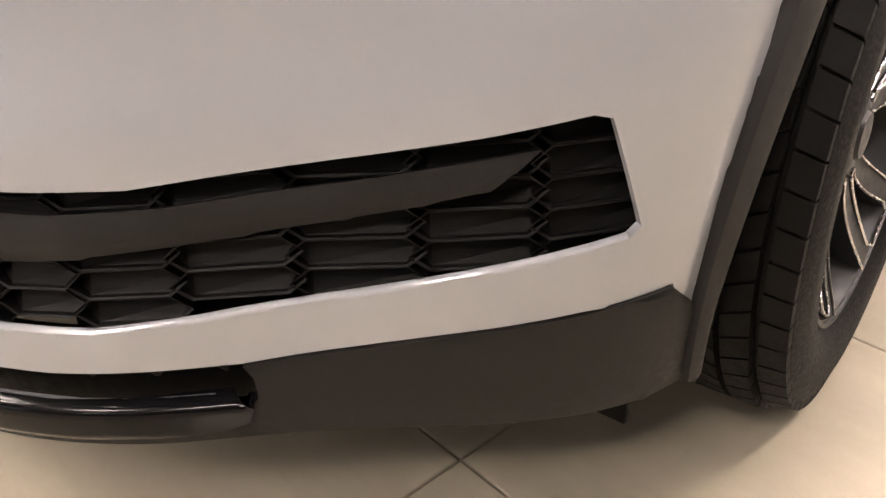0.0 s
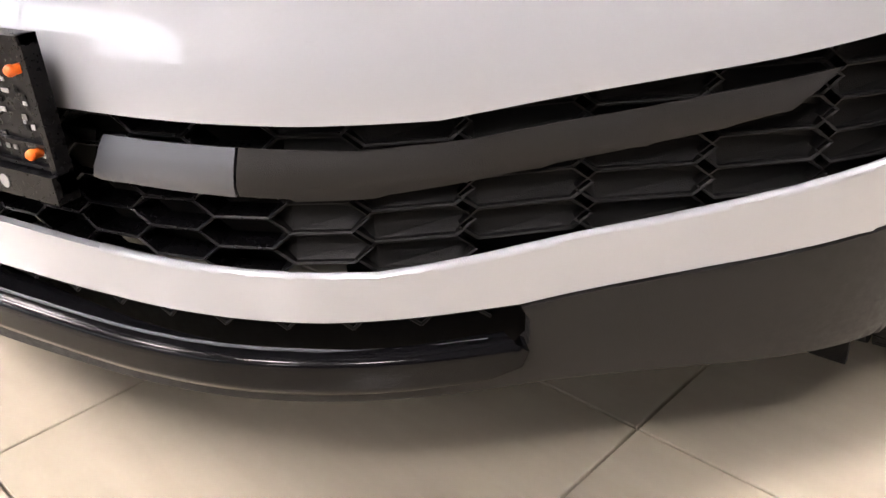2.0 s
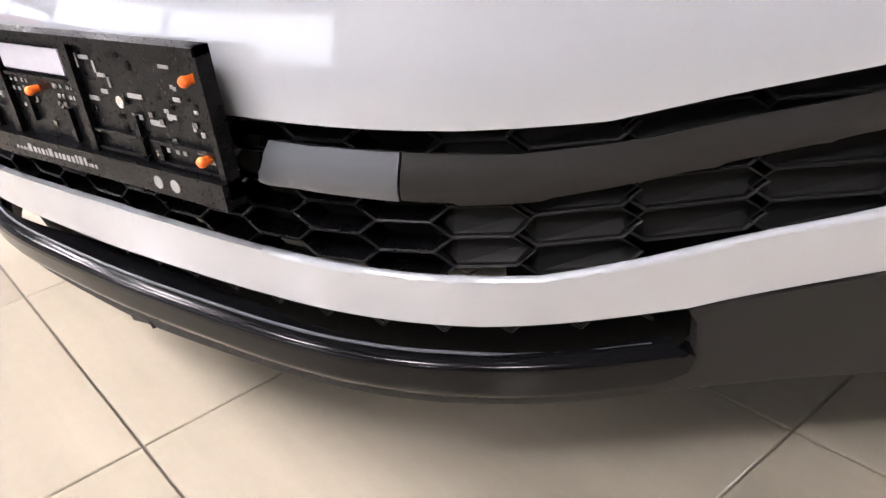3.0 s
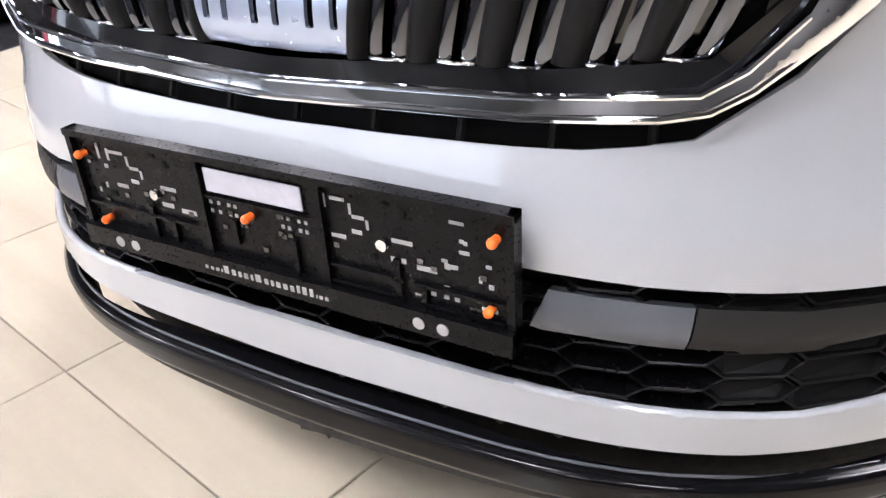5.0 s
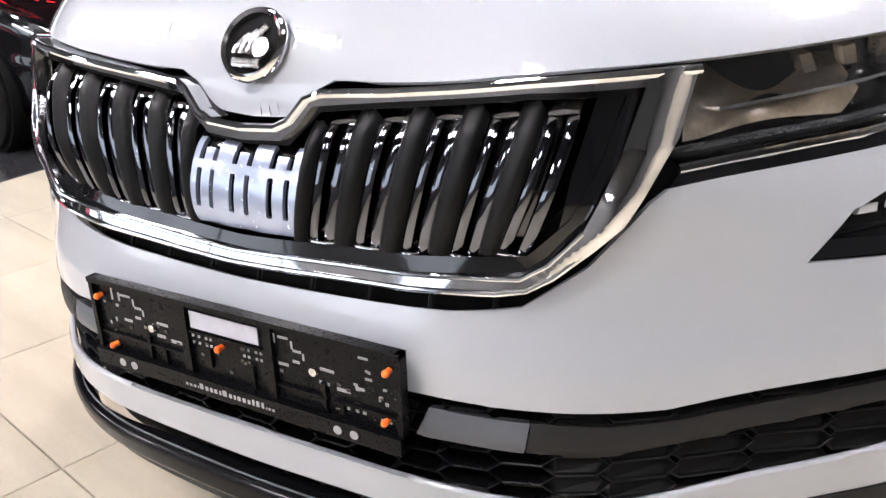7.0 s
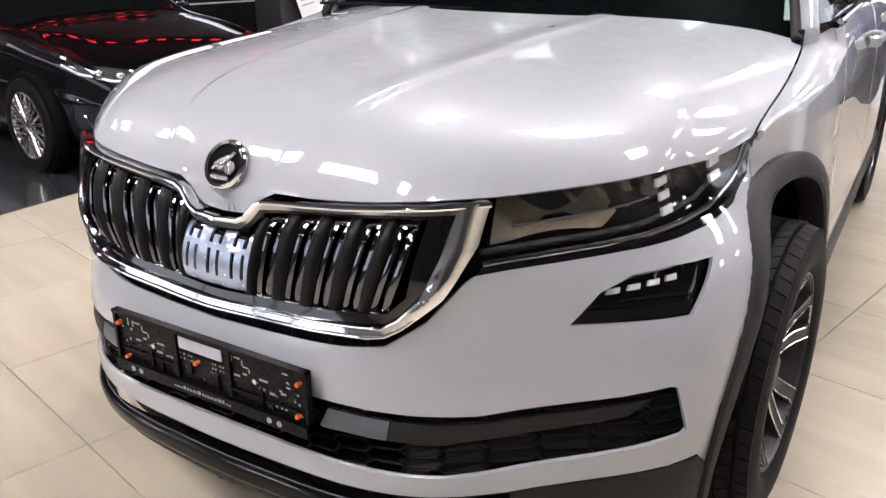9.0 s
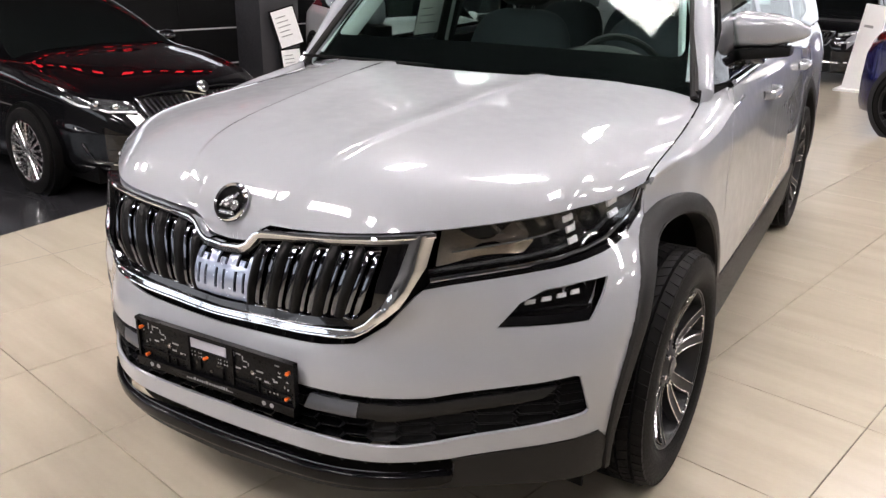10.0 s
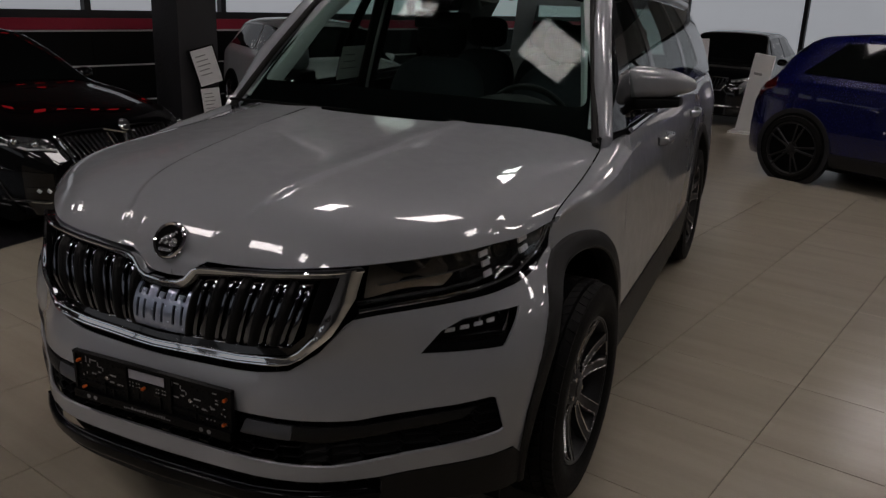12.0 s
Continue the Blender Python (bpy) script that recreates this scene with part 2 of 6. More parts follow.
def tube(points, r, n=10, bm=None, closed=False, flat=1.0, up=(0, 0, 1)):
    """A bar of round or oval section along a line of points."""
    bm = bm or bmesh.new()
    pts = [Vector(p) for p in points]
    rings, up = [], Vector(up)
    for i, p in enumerate(pts):
        a, b = pts[i - 1] if i or closed else p, pts[(i + 1) % len(pts)] if i + 1 < len(pts) or closed else p
        d = (b - a).normalized()
        s = d.cross(up)
        s = s.normalized() if s.length > 1e-4 else d.orthogonal().normalized()
        w = s.cross(d)
        rings.append([bm.verts.new(p + s * (r * math.cos(2 * math.pi * k / n)) + w * (r * flat * math.sin(2 * math.pi * k / n))) for k in range(n)])
    for a, b in list(zip(rings, rings[1:])) + ([(rings[-1], rings[0])] if closed else []):
        for k in range(n):
            bm.faces.new((a[k], a[(k + 1) % n], b[(k + 1) % n], b[k]))
    if not closed:
        bm.faces.new(rings[0][::-1])
        bm.faces.new(rings[-1])
    return bm


def rounded(points, radius, n=4):
    """A closed outline with its corners rounded; radius: one number, or one for each corner."""
    out = []
    k = len(points)
    for i, p in enumerate(points):
        r = radius[i] if isinstance(radius, (list, tuple)) else radius
        p, a, b = Vector(p).to_2d(), Vector(points[i - 1]).to_2d(), Vector(points[(i + 1) % k]).to_2d()
        if r <= 0:
            out.append(tuple(p))
            continue
        r = min(r, (a - p).length * 0.45, (b - p).length * 0.45)
        p0, p1 = p + (a - p).normalized() * r, p + (b - p).normalized() * r
        for j in range(n + 1):
            t = j / n
            out.append(tuple(p0 * (1 - t) ** 2 + p * 2 * t * (1 - t) + p1 * t * t))
    return out


def dense(points, step, closed=True):
    out = []
    k = len(points)
    for i in range(k if closed else k - 1):
        a, b = points[i], points[(i + 1) % k]
        n = max(1, int(math.hypot(b[0] - a[0], b[1] - a[1]) / step))
        out += [(a[0] + (b[0] - a[0]) * j / n, a[1] + (b[1] - a[1]) * j / n) for j in range(n)]
    return out if closed else out + [points[-1]]


def panel(name, outline, f, material, parent, holes=(), step=0.03, thick=0.004, label="", roll=0.0, flip=False):
    """A shell cut from the surface f(a, b) along an outline in (a, b), with holes, a thickness and a rolled edge."""
    bm = bmesh.new()
    edges = []
    for loop in (outline, *holes):
        vs = [bm.verts.new((a, b, 0)) for a, b in dense(loop, step)]
        edges += [bm.edges.new((vs[i - 1], vs[i])) for i in range(len(vs))]
    bmesh.ops.triangle_fill(bm, use_beauty=True, use_dissolve=False, edges=edges, normal=(0, 0, 1))
    xs, ys = [v.co.x for v in bm.verts], [v.co.y for v in bm.verts]
    for axis, lo, hi in ((0, min(xs), max(xs)), (1, min(ys), max(ys))):
        for i in range(math.floor(lo / step) + 1, math.ceil(hi / step)):
            co, no = [0, 0, 0], [0, 0, 0]
            co[axis], no[axis] = i * step + 1e-5, 1
            bmesh.ops.bisect_plane(bm, geom=bm.verts[:] + bm.edges[:] + bm.faces[:], dist=1e-6, plane_co=co, plane_no=no)
    bmesh.ops.remove_doubles(bm, verts=bm.verts, dist=step * 0.035)
    bmesh.ops.recalc_face_normals(bm, faces=bm.faces)
    bm.verts.index_update()
    ab = np.array([v.co[:2] for v in bm.verts])
    faces = [[v.index for v in fc.verts] for fc in bm.faces]
    rim = [(e.verts[0].index, e.verts[1].index) for e in bm.edges if len(e.link_faces) == 1]
    bm.free()
    e = 5e-4
    p = f(ab[:, 0], ab[:, 1])
    n = np.cross(f(ab[:, 0] + e, ab[:, 1]) - f(ab[:, 0] - e, ab[:, 1]), f(ab[:, 0], ab[:, 1] + e) - f(ab[:, 0], ab[:, 1] - e))
    n = n / np.maximum(np.linalg.norm(n, axis=1), 1e-12)[:, None] * (-1 if flip else 1)
    k = len(p)
    on = np.zeros(k, bool)
    on[[i for r in rim for i in r]] = True
    front = p - n * (roll * on)[:, None]
    verts = np.concatenate([front, front, p - n * thick])
    normals = np.concatenate([n, -n, -n])
    fs = [fc for fc in faces] + [[2 * k + i for i in fc[::-1]] for fc in faces]
    for a, b in rim:
        fs.append([k + a, 2 * k + a, 2 * k + b, k + b])
    me = bpy.data.meshes.new(name)
    me.from_pydata([tuple(v) for v in verts], [], fs)
    nf = len(faces)
    if flip:
        me.flip_normals()
    smooth = [True] * (2 * nf) + [False] * len(rim)
    me.polygons.foreach_set("use_smooth", smooth)
    me.update()
    # faces wind as the normals say
    vn = me.polygons[0].normal
    if vn.dot(Vector(n[faces[0][0]])) < 0:
        me.flip_normals()
    loops = np.zeros((len(me.loops), 3))
    for q in me.polygons:
        for li in q.loop_indices:
            vi = me.loops[li].vertex_index
            loops[li] = q.normal if not q.use_smooth else normals[vi]
    me.normals_split_custom_set([tuple(v) for v in loops])
    return link_mesh(name, me, material, parent, label)

# ---- the car's outer surface ----
def natural(xs, ys):
    """A natural cubic spline through the points, as a function of numbers or arrays."""
    xs, ys = np.array(xs, float), np.array(ys, float)
    n, h = len(xs), np.diff(xs)
    a, r = np.zeros((n, n)), np.zeros(n)
    a[0, 0] = a[-1, -1] = 1
    for i in range(1, n - 1):
        a[i, i - 1], a[i, i], a[i, i + 1] = h[i - 1], 2 * (h[i - 1] + h[i]), h[i]
        r[i] = 6 * ((ys[i + 1] - ys[i]) / h[i] - (ys[i] - ys[i - 1]) / h[i - 1])
    m = np.linalg.solve(a, r)

    def f(x):
        i = np.clip(np.searchsorted(xs, x) - 1, 0, n - 2)
        u, v, w = xs[i + 1] - x, x - xs[i], h[i]
        return (m[i] * u**3 + m[i + 1] * v**3) / (6 * w) + (ys[i] / w - m[i] * w / 6) * u + (ys[i + 1] / w - m[i + 1] * w / 6) * v
    return f


PLAN = [(-0.3, 0.012), (-0.15, 0.0), (0, -0.004), (0.15, 0.0), (0.3, 0.012), (0.42, 0.046), (0.52, 0.103), (0.62, 0.182), (0.72, 0.25), (0.81, 0.318), (0.875, 0.395),
        (0.913, 0.5), (0.93, 0.65), (0.936, 0.85), (0.94, 1.2), (0.93, 2.2), (0.905, 3.3), (0.89, 3.9), (0.88, 4.3), (0.76, 4.55), (0.5, 4.65), (0.2, 4.67), (-0.1, 4.67)]
_p = np.array(PLAN)
_d = np.r_[0, np.cumsum(np.hypot(*np.diff(_p, axis=0).T))]
_d = _d - _d[2]
plan_x, plan_y = natural(_d, _p[:, 0]), natural(_d, _p[:, 1])
inset_front = natural([0.1, 0.2, 0.26, 0.34, 0.42, 0.5, 0.56, 0.62, 0.68, 0.74, 0.85, 0.95, 1.1], [0.06, 0.022, 0.006, 0.0, 0.0, 0.004, 0.014, 0.045, 0.085, 0.112, 0.135, 0.15, 0.2])
inset_side = natural([0.1, 0.25, 0.4, 0.6, 0.75, 0.85, 0.92, 0.99, 1.06, 1.12, 1.2], [0.06, 0.03, 0.008, 0.001, 0.008, 0.013, 0.014, 0.028, 0.048, 0.078, 0.12])


def ease(x, lo, hi):
    k = np.clip((np.asarray(x) - lo) / (hi - lo), 0, 1)
    return k * k * (3 - 2 * k)


def skin(s, z, proud=0.0):
    """The outer surface: s metres round the plan from the middle of the front, z metres up. The other half mirrors it."""
    s = np.asarray(s, float)
    side = np.sign(s) + (s == 0)
    a = np.abs(s)
    e = 1e-3
    tx, ty = plan_x(a + e) - plan_x(a - e), plan_y(a + e) - plan_y(a - e)
    n = np.hypot(tx, ty)
    nx, ny = ty / n, -tx / n
    w = np.clip((a - 0.5) / 0.75, 0, 1)
    w = w * w * (3 - 2 * w)
    g = (1 - w) * inset_front(z) * (1 - 0.42 * np.exp(-((a / 0.3) ** 2))) + w * inset_side(z) - proud
    g = g + 0.055 * ease(a, 0.5, 0.95) * (1 - ease(a, 1.2, 1.6)) * ease(z, 0.6, 0.87)
    g = g - 0.075 * ease(a, 0.12, 0.52) * (1 - ease(a, 0.62, 1.06)) * ease(z, 0.56, 0.76)
    g = g + 0.06 * ease(a, 0.8, 1.12) * (1 - ease(a, 1.3, 1.85)) * ease(z, 0.7, 0.9)
    return np.stack([side * (plan_x(a) - nx * g), plan_y(a) - ny * g, z + 0 * a], -1)


# ---- the showroom: its walls run along the tile joints, turned against the car ----
TURN = 15.5
tile_turn = Matrix.Rotation(radians(-TURN), 4, "Z")
U_W, U_E, V_S, V_N, TOP = -7.8, 8.5, -7.5, 15.5, 3.7


def structure(ob, label, category):
    return tagged(ob, label, category, kind="structure")


def slab(name, u0, u1, v0, v1, z0, z1, material, parent=None, label=""):
    """A box laid out along the walls."""
    return part(name, moved(box(u0, u1, v0, v1, z0, z1), tile_turn), material, parent, label, smooth=False)


structure(slab("ground", U_W, U_E, V_S, V_N, -0.2, -0.008, GROUT), "grey screed and joints under the floor tiles", "floor")
structure(slab("ceiling", U_W, U_E, V_S, V_N, TOP, TOP + 0.1, CEILING), "dark grey ceiling boards over the showroom", "ceiling")
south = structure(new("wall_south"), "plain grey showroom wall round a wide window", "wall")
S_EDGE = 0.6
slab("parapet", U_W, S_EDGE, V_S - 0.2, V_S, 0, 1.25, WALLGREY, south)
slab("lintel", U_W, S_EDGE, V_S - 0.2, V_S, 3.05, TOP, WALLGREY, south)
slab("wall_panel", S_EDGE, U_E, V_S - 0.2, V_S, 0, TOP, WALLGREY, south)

# west wall: black boards with pale lines, a red band, and a strip of windows above
west = structure(new("wall_west"), "black panelled wall with thin white lines and a red band", "wall")
zs = [0.0, 0.14, 0.575, 0.985]
for a, b in zip(zs, zs[1:]):
    for k in range(10):
        v = V_S + 2.3 * k
        slab("panel", U_W - 0.12, U_W, v + 0.002, min(v + 2.298, V_N), a + 0.008, b - 0.008, WALLBLACK, west)
for z in zs[1:]:
    slab("white_line", U_W - 0.1, U_W + 0.006, V_S, V_N, z - 0.009, z + 0.009, WALLWHITE, west)
slab("red_band", U_W - 0.12, U_W + 0.012, V_S, V_N, 1.0, 1.13, RED, west)
slab("backing", U_W - 0.2, U_W - 0.13, V_S, V_N, 0, 1.13, WALLBLACK, west)
slab("lintel", U_W - 0.2, U_W, V_S, V_N, 1.72, TOP, COLUMN, west)
daylight = structure(slab("backdrop", U_W - 0.9, U_W - 0.8, V_S - 1, V_N + 1, 0.6, TOP, DAYLIGHT), "bright overcast daylight outside the windows", "backdrop")


def glazing(name, along, at, a0, a1, z0, z1, step, out):
    """A row of window panes between dark posts; along is u or v."""
    w = structure(new(name), "tall shop windows with slim dark posts", "window")
    n = max(1, round((a1 - a0) / step))
    for k in range(n + 1):
        a = a0 + (a1 - a0) * k / n
        if along == "v":
            slab("window_post", at - 0.05, at + 0.05, a - 0.04, a + 0.04, z0, z1, COLUMN, w)
        else:
            slab("window_post", a - 0.04, a + 0.04, at - 0.05, at + 0.05, z0, z1, COLUMN, w)
        if k < n:
            b = a + (a1 - a0) / n
            p = slab("pane", at - 0.006, at + 0.006, a + 0.04, b - 0.04, z0, z1, CLEAR, w) if along == "v" else slab("pane", a + 0.04, b - 0.04, at - 0.006, at + 0.006, z0, z1, CLEAR, w)
            p.visible_shadow = False
    for z in (z0, z1):
        if along == "v":
            slab("window_rail", at - 0.05, at + 0.05, a0, a1, z - 0.05, z + 0.05, COLUMN, w)
        else:
            slab("window_rail", a0, a1, at - 0.05, at + 0.05, z - 0.05, z + 0.05, COLUMN, w)
    return w


glazing("window_1", "v", U_W - 0.1, V_S, V_N, 1.17, 1.68, 1.9, -1)
glazing("window_2", "u", V_N, U_W, U_E, 0.1, 2.6, 2.2, 1)
structure(slab("backdrop", U_W - 1, U_E + 1, V_N + 0.8, V_N + 0.9, -0.2, TOP, DAYLIGHT), "bright overcast daylight outside the windows", "backdrop")
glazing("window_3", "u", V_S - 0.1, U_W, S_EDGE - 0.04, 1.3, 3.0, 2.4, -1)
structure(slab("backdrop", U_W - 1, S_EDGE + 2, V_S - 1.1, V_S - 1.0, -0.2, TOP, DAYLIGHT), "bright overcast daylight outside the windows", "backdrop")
structure(slab("wall_north", U_W, U_E, V_N - 0.06, V_N + 0.1, 2.65, TOP, WALLWHITE), "white wall strip over the windows", "wall")
east = structure(new("wall_east"), "plain grey showroom wall with a proud lower part", "wall")
slab("lower_wall", U_E - 0.06, U_E + 0.1, V_S, V_N, 0.0, 0.6, WALLGREY, east)
slab("upper_wall", U_E - 0.05, U_E + 0.1, V_S, V_N, 0.6, TOP, WALLGREY, east)

# lit ceiling panels
for i in range(-3, 4):
    for j in range(-2, 3):
        u, v = i * STEP_U + LIGHT_U, j * STEP_V + LIGHT_V
        if u > 4 and v < 3 or v > 8 and u < -1 or v > 4 and u < -3 or -6 < u < -3 and 0 < v < 4 or j == -2 and i % 2 == 0:
            continue
        x, y = (tile_turn @ Vector((u, v, 0)))[:2]
        p = thing("ceiling_light", "square lit panel set in the dark ceiling", "ceiling light", "ceiling panels", at=(x, y, TOP - 0.035), turn=-TURN)
        part("diffuser", box(-0.31, 0.31, -0.31, 0.31, 0.0, 0.02), LIGHTPANEL, p, smooth=False)
        part("frame", box(-0.33, 0.33, -0.33, 0.33, 0.012, 0.034), WHITE, p, smooth=False)

# dark column with two framed price sheets
col = structure(new("column"), "dark grey square column carrying two framed sheets", "column")
part("shaft", moved(box(-0.21, 0.21, -0.21, 0.21, 0.0, TOP), Matrix.Translation((-4.0, 4.75, 0)) @ tile_turn), COLUMN, col, bevel=0.01)
part("base", moved(box(-0.23, 0.23, -0.23, 0.23, 0.0, 0.12), Matrix.Translation((-4.0, 4.75, 0)) @ tile_turn), MATTBLACK, col, bevel=0.005)
for (x, y, z), w, h, lean in (((-3.69, 4.66, 0.83), 0.21, 0.33, -16), ((-3.68, 4.7, 0.5), 0.17, 0.26, -6)):
    m = Matrix.Translation((x, y, z)) @ Matrix.Rotation(radians(52), 4, "Z") @ Matrix.Rotation(radians(lean), 4, "Y")
    sign = thing("price_sheet", "white printed sheet in a thin black frame on a column", "sign")
    part("frame", moved(box(-w / 2 - 0.012, w / 2 + 0.012, -0.006, 0.012, -h / 2 - 0.012, h / 2 + 0.012), m), MATTBLACK, sign)
    part("sheet", moved(box(-w / 2, w / 2, -0.009, -0.0065, -h / 2, h / 2), m), SHEET, sign, smooth=False)
    for k in range(5):
        part("print_bar", moved(box(-w * 0.36, w * (0.1 + 0.05 * (k % 3)), -0.0102, -0.0095, h * (0.3 - 0.13 * k), h * (0.325 - 0.13 * k)), m), PRINT, sign, smooth=False)
    part("bracket", moved(box(-0.02, 0.02, 0.01, 0.09, -0.03, 0.03), m), MATTBLACK, sign)

# red neon lettering high on the west wall, kept as plain bars
neon = thing("neon_sign", "red glowing neon sign of plain bars on a wall", "sign")
slab("board", U_W, U_W + 0.03, 1.2, 5.2, 2.86, 3.4, WALLBLACK, neon)
for k in range(12):
    v = 1.4 + 0.31 * k + (0.15 if k > 5 else 0)
    slab("neon_bar", U_W + 0.031, U_W + 0.06, v, v + 0.14, 3.04, 3.2 - 0.05 * (k % 3), REDSIGN, neon)

# ---- the pale grey car: body ----
car = thing("car", "pale grey sport utility car with black cladding, parked on cream tiles", "car")
YF, YR, WHEEL_R, ARCH = 0.9, 3.66, 0.352, 0.87
_s = np.linspace(0, 6.2, 3000)
_ys, _xs = plan_y(_s), plan_x(_s)


def s_at(y):
    """How far round the plan the side passes y."""
    return float(np.interp(y, _ys[:2400], _s[:2400]))


def both(half):
    """A closed outline over both halves, from the points of one half that begin and end on the middle."""
    return list(half) + [(-a, b) for a, b in half[::-1] if a > 1e-6]


def tall(h):
    """Wheel openings reach higher above the hub than to its sides."""
    return h * 1.14 if h > 0 else h


def arc(cy, r, a0, a1, n=14, cz=None):
    """An arc on the car's side, as (s, z)."""
    cz = WHEEL_R if cz is None else cz
    return [(s_at(cy + r * math.cos(radians(a0 + (a1 - a0) * k / n))), cz + tall(r * math.sin(radians(a0 + (a1 - a0) * k / n)))) for k in range(n + 1)]


def on_skin(proud=0.0, mirror=1):
    return lambda s, z: skin(np.asarray(s) * mirror, z, proud)


def at_skin(s, z, proud=0.0):
    return Vector(skin(float(s), float(z), proud))


LG_TOP = [(0, 0.502), (0.26, 0.503), (0.46, 0.495), (0.57, 0.493), (0.72, 0.508), (0.84, 0.522), (0.922, 0.534), (0.937, 0.53)]
LG_LOW = [(0.968, 0.434), (0.958, 0.425), (0.86, 0.409), (0.74, 0.39), (0.6, 0.372), (0.51, 0.364), (0.4, 0.368), (0.25, 0.376), (0, 0.382)]
SKIRT_TOP = [(0, 0.328), (0.25, 0.328), (0.46, 0.322), (0.63, 0.324), (0.8, 0.345), (1.01, 0.366)]
LAMP_LOW = [(0.568, 0.752), (0.629, 0.76), (0.694, 0.766), (0.761, 0.772), (0.827, 0.778), (0.895, 0.782), (0.986, 0.788), (1.087, 0.795), (1.156, 0.803), (1.229, 0.81), (1.339, 0.845), (1.362, 0.894), (1.367, 0.909)]
LAMP_TOP = [(0.609, 0.874), (0.663, 0.882), (0.716, 0.89), (0.77, 0.895), (0.823, 0.9), (0.891, 0.902), (0.99, 0.9), (1.104, 0.9), (1.179, 0.899), (1.26, 0.897), (1.321, 0.901), (1.367, 0.91)]
CHROME_TOP = [(0, 0.8), (0.055, 0.803), (0.075, 0.812), (0.1, 0.84), (0.12, 0.847), (0.214, 0.853), (0.313, 0.863), (0.401, 0.873), (0.465, 0.878), (0.526, 0.881), (0.593, 0.883)]
FOG = [(0.732, 0.654), (0.786, 0.711), (0.849, 0.738), (0.944, 0.746), (1.064, 0.748), (0.969, 0.662)]
BUMPER_TOP = [(0, 0.602), (0.06, 0.603), (0.12, 0.603), (0.18, 0.604), (0.241, 0.605), (0.302, 0.607), (0.348, 0.612), (0.393, 0.618), (0.473, 0.665), (0.544, 0.736)]

seam = [(1.367, 0.887), (1.337, 0.824)] + arc(ARCH, 0.435, 117, 190, 9)
bumper_outline = both(BUMPER_TOP + LAMP_LOW[:-1] + seam + SKIRT_TOP[::-1])
bumper = panel("bumper", bumper_outline, on_skin(), PAINT, car, holes=[both(LG_TOP + LG_LOW), FOG[:], [(-a, b) for a, b in FOG]], roll=0.003, thick=0.012, step=0.02)

for m in (1, -1):
    part("bumper_lip", tube([at_skin(m * a, b - 0.0025, -0.0075) for a, b in dense(LG_LOW[1:-1], 0.03, False)], 0.0055, 10), PAINT, car)
panel("skirt", both([(0, 0.258), (0.58, 0.26), (0.622, 0.266), (0.637, 0.285), (0.637, 0.308), (0.63, 0.322), (0.8, 0.343), (1.008, 0.364)] + arc(ARCH, 0.435, 183, 197, 4) + [(0.95, 0.228), (0.8, 0.232), (0.6, 0.232), (0.45, 0.232), (0, 0.222)]),
      on_skin(0.004), GREYCLAD, car, thick=0.02, roll=0.004, step=0.02)
panel("underlip", both([(0, 0.3), (0.5, 0.3), (0.9, 0.3), (0.9, 0.21), (0.5, 0.205), (0, 0.2)]), on_skin(-0.06), MATTBLACK, car, thick=0.01)
# gloss black blade and slot under the painted band
panel("slot_back", both([(0, 0.345), (0.63, 0.34), (0.66, 0.32), (0.66, 0.25), (0, 0.25)]), on_skin(-0.045), MATTBLACK, car)


def blade(s, z):
    """A lip whose upper face slopes back into the slot."""
    z = np.asarray(z)
    return skin(s, z, 0.012 - 0.05 * np.clip((z - 0.286) / 0.014, 0, 1) ** 1.5 - 0.01 * np.clip((0.258 - z) / 0.014, 0, 1) ** 2)


panel("spoiler_blade", both([(0, 0.3), (0.45, 0.292), (0.615, 0.294), (0.634, 0.283), (0.628, 0.266), (0.6, 0.256), (0.45, 0.25), (0, 0.244)]), blade, BLADEBLACK, car, step=0.01, thick=0.02, label="gloss black front spoiler blade")
# highlight on the blade's upper edge, laid on as a lighter grey line
part("blade_edge", tube([at_skin(-0.6 + 0.04 * k, 0.293 if abs(k - 15) < 12 else 0.291, -0.004) for k in range(31)], 0.0016, 8), SATIN, car, "thin grey line for the highlight on the spoiler blade's edge")
for k in range(-9, 10):
    s = k * 0.064
    part("slot_rib", tube([at_skin(s - 0.032, 0.298, -0.03), at_skin(s - 0.02, 0.309, -0.03), at_skin(s + 0.018, 0.309, -0.03), at_skin(s + 0.032, 0.298, -0.03)], 0.0018, 6), GREYCLAD, car)

# lower grille: honeycomb behind the opening, with a slanted bar across it
panel("grille_back", both([(0, 0.54), (0.5, 0.53), (0.5, 0.34), (0, 0.35)]), on_skin(-0.075), MATTBLACK, car)
for m in (1, -1):
    panel("grille_back", [(0.48, 0.53), (0.97, 0.56), (0.985, 0.41), (0.7, 0.36), (0.48, 0.35)], on_skin(-0.034, m), MATTBLACK, car, flip=m < 0)
edges = [0.033, 0.098, 0.163, 0.228, 0.295, 0.362, 0.43, 0.5, 0.588, 0.685, 0.785, 0.885, 0.985]
edges = [-e for e in edges[::-1]] + edges
CELL_H = 0.0275
cells = []
for k, (a, b) in enumerate(zip(edges, edges[1:])):
    mid = abs(a + b) / 2
    lift = max(0, mid - 0.5) * 0.09
    for r in range(6):
        zc = 0.372 + lift + CELL_H * (r + 0.5 * (k % 2))
        cells.append((a, b, zc, mid > 0.46))


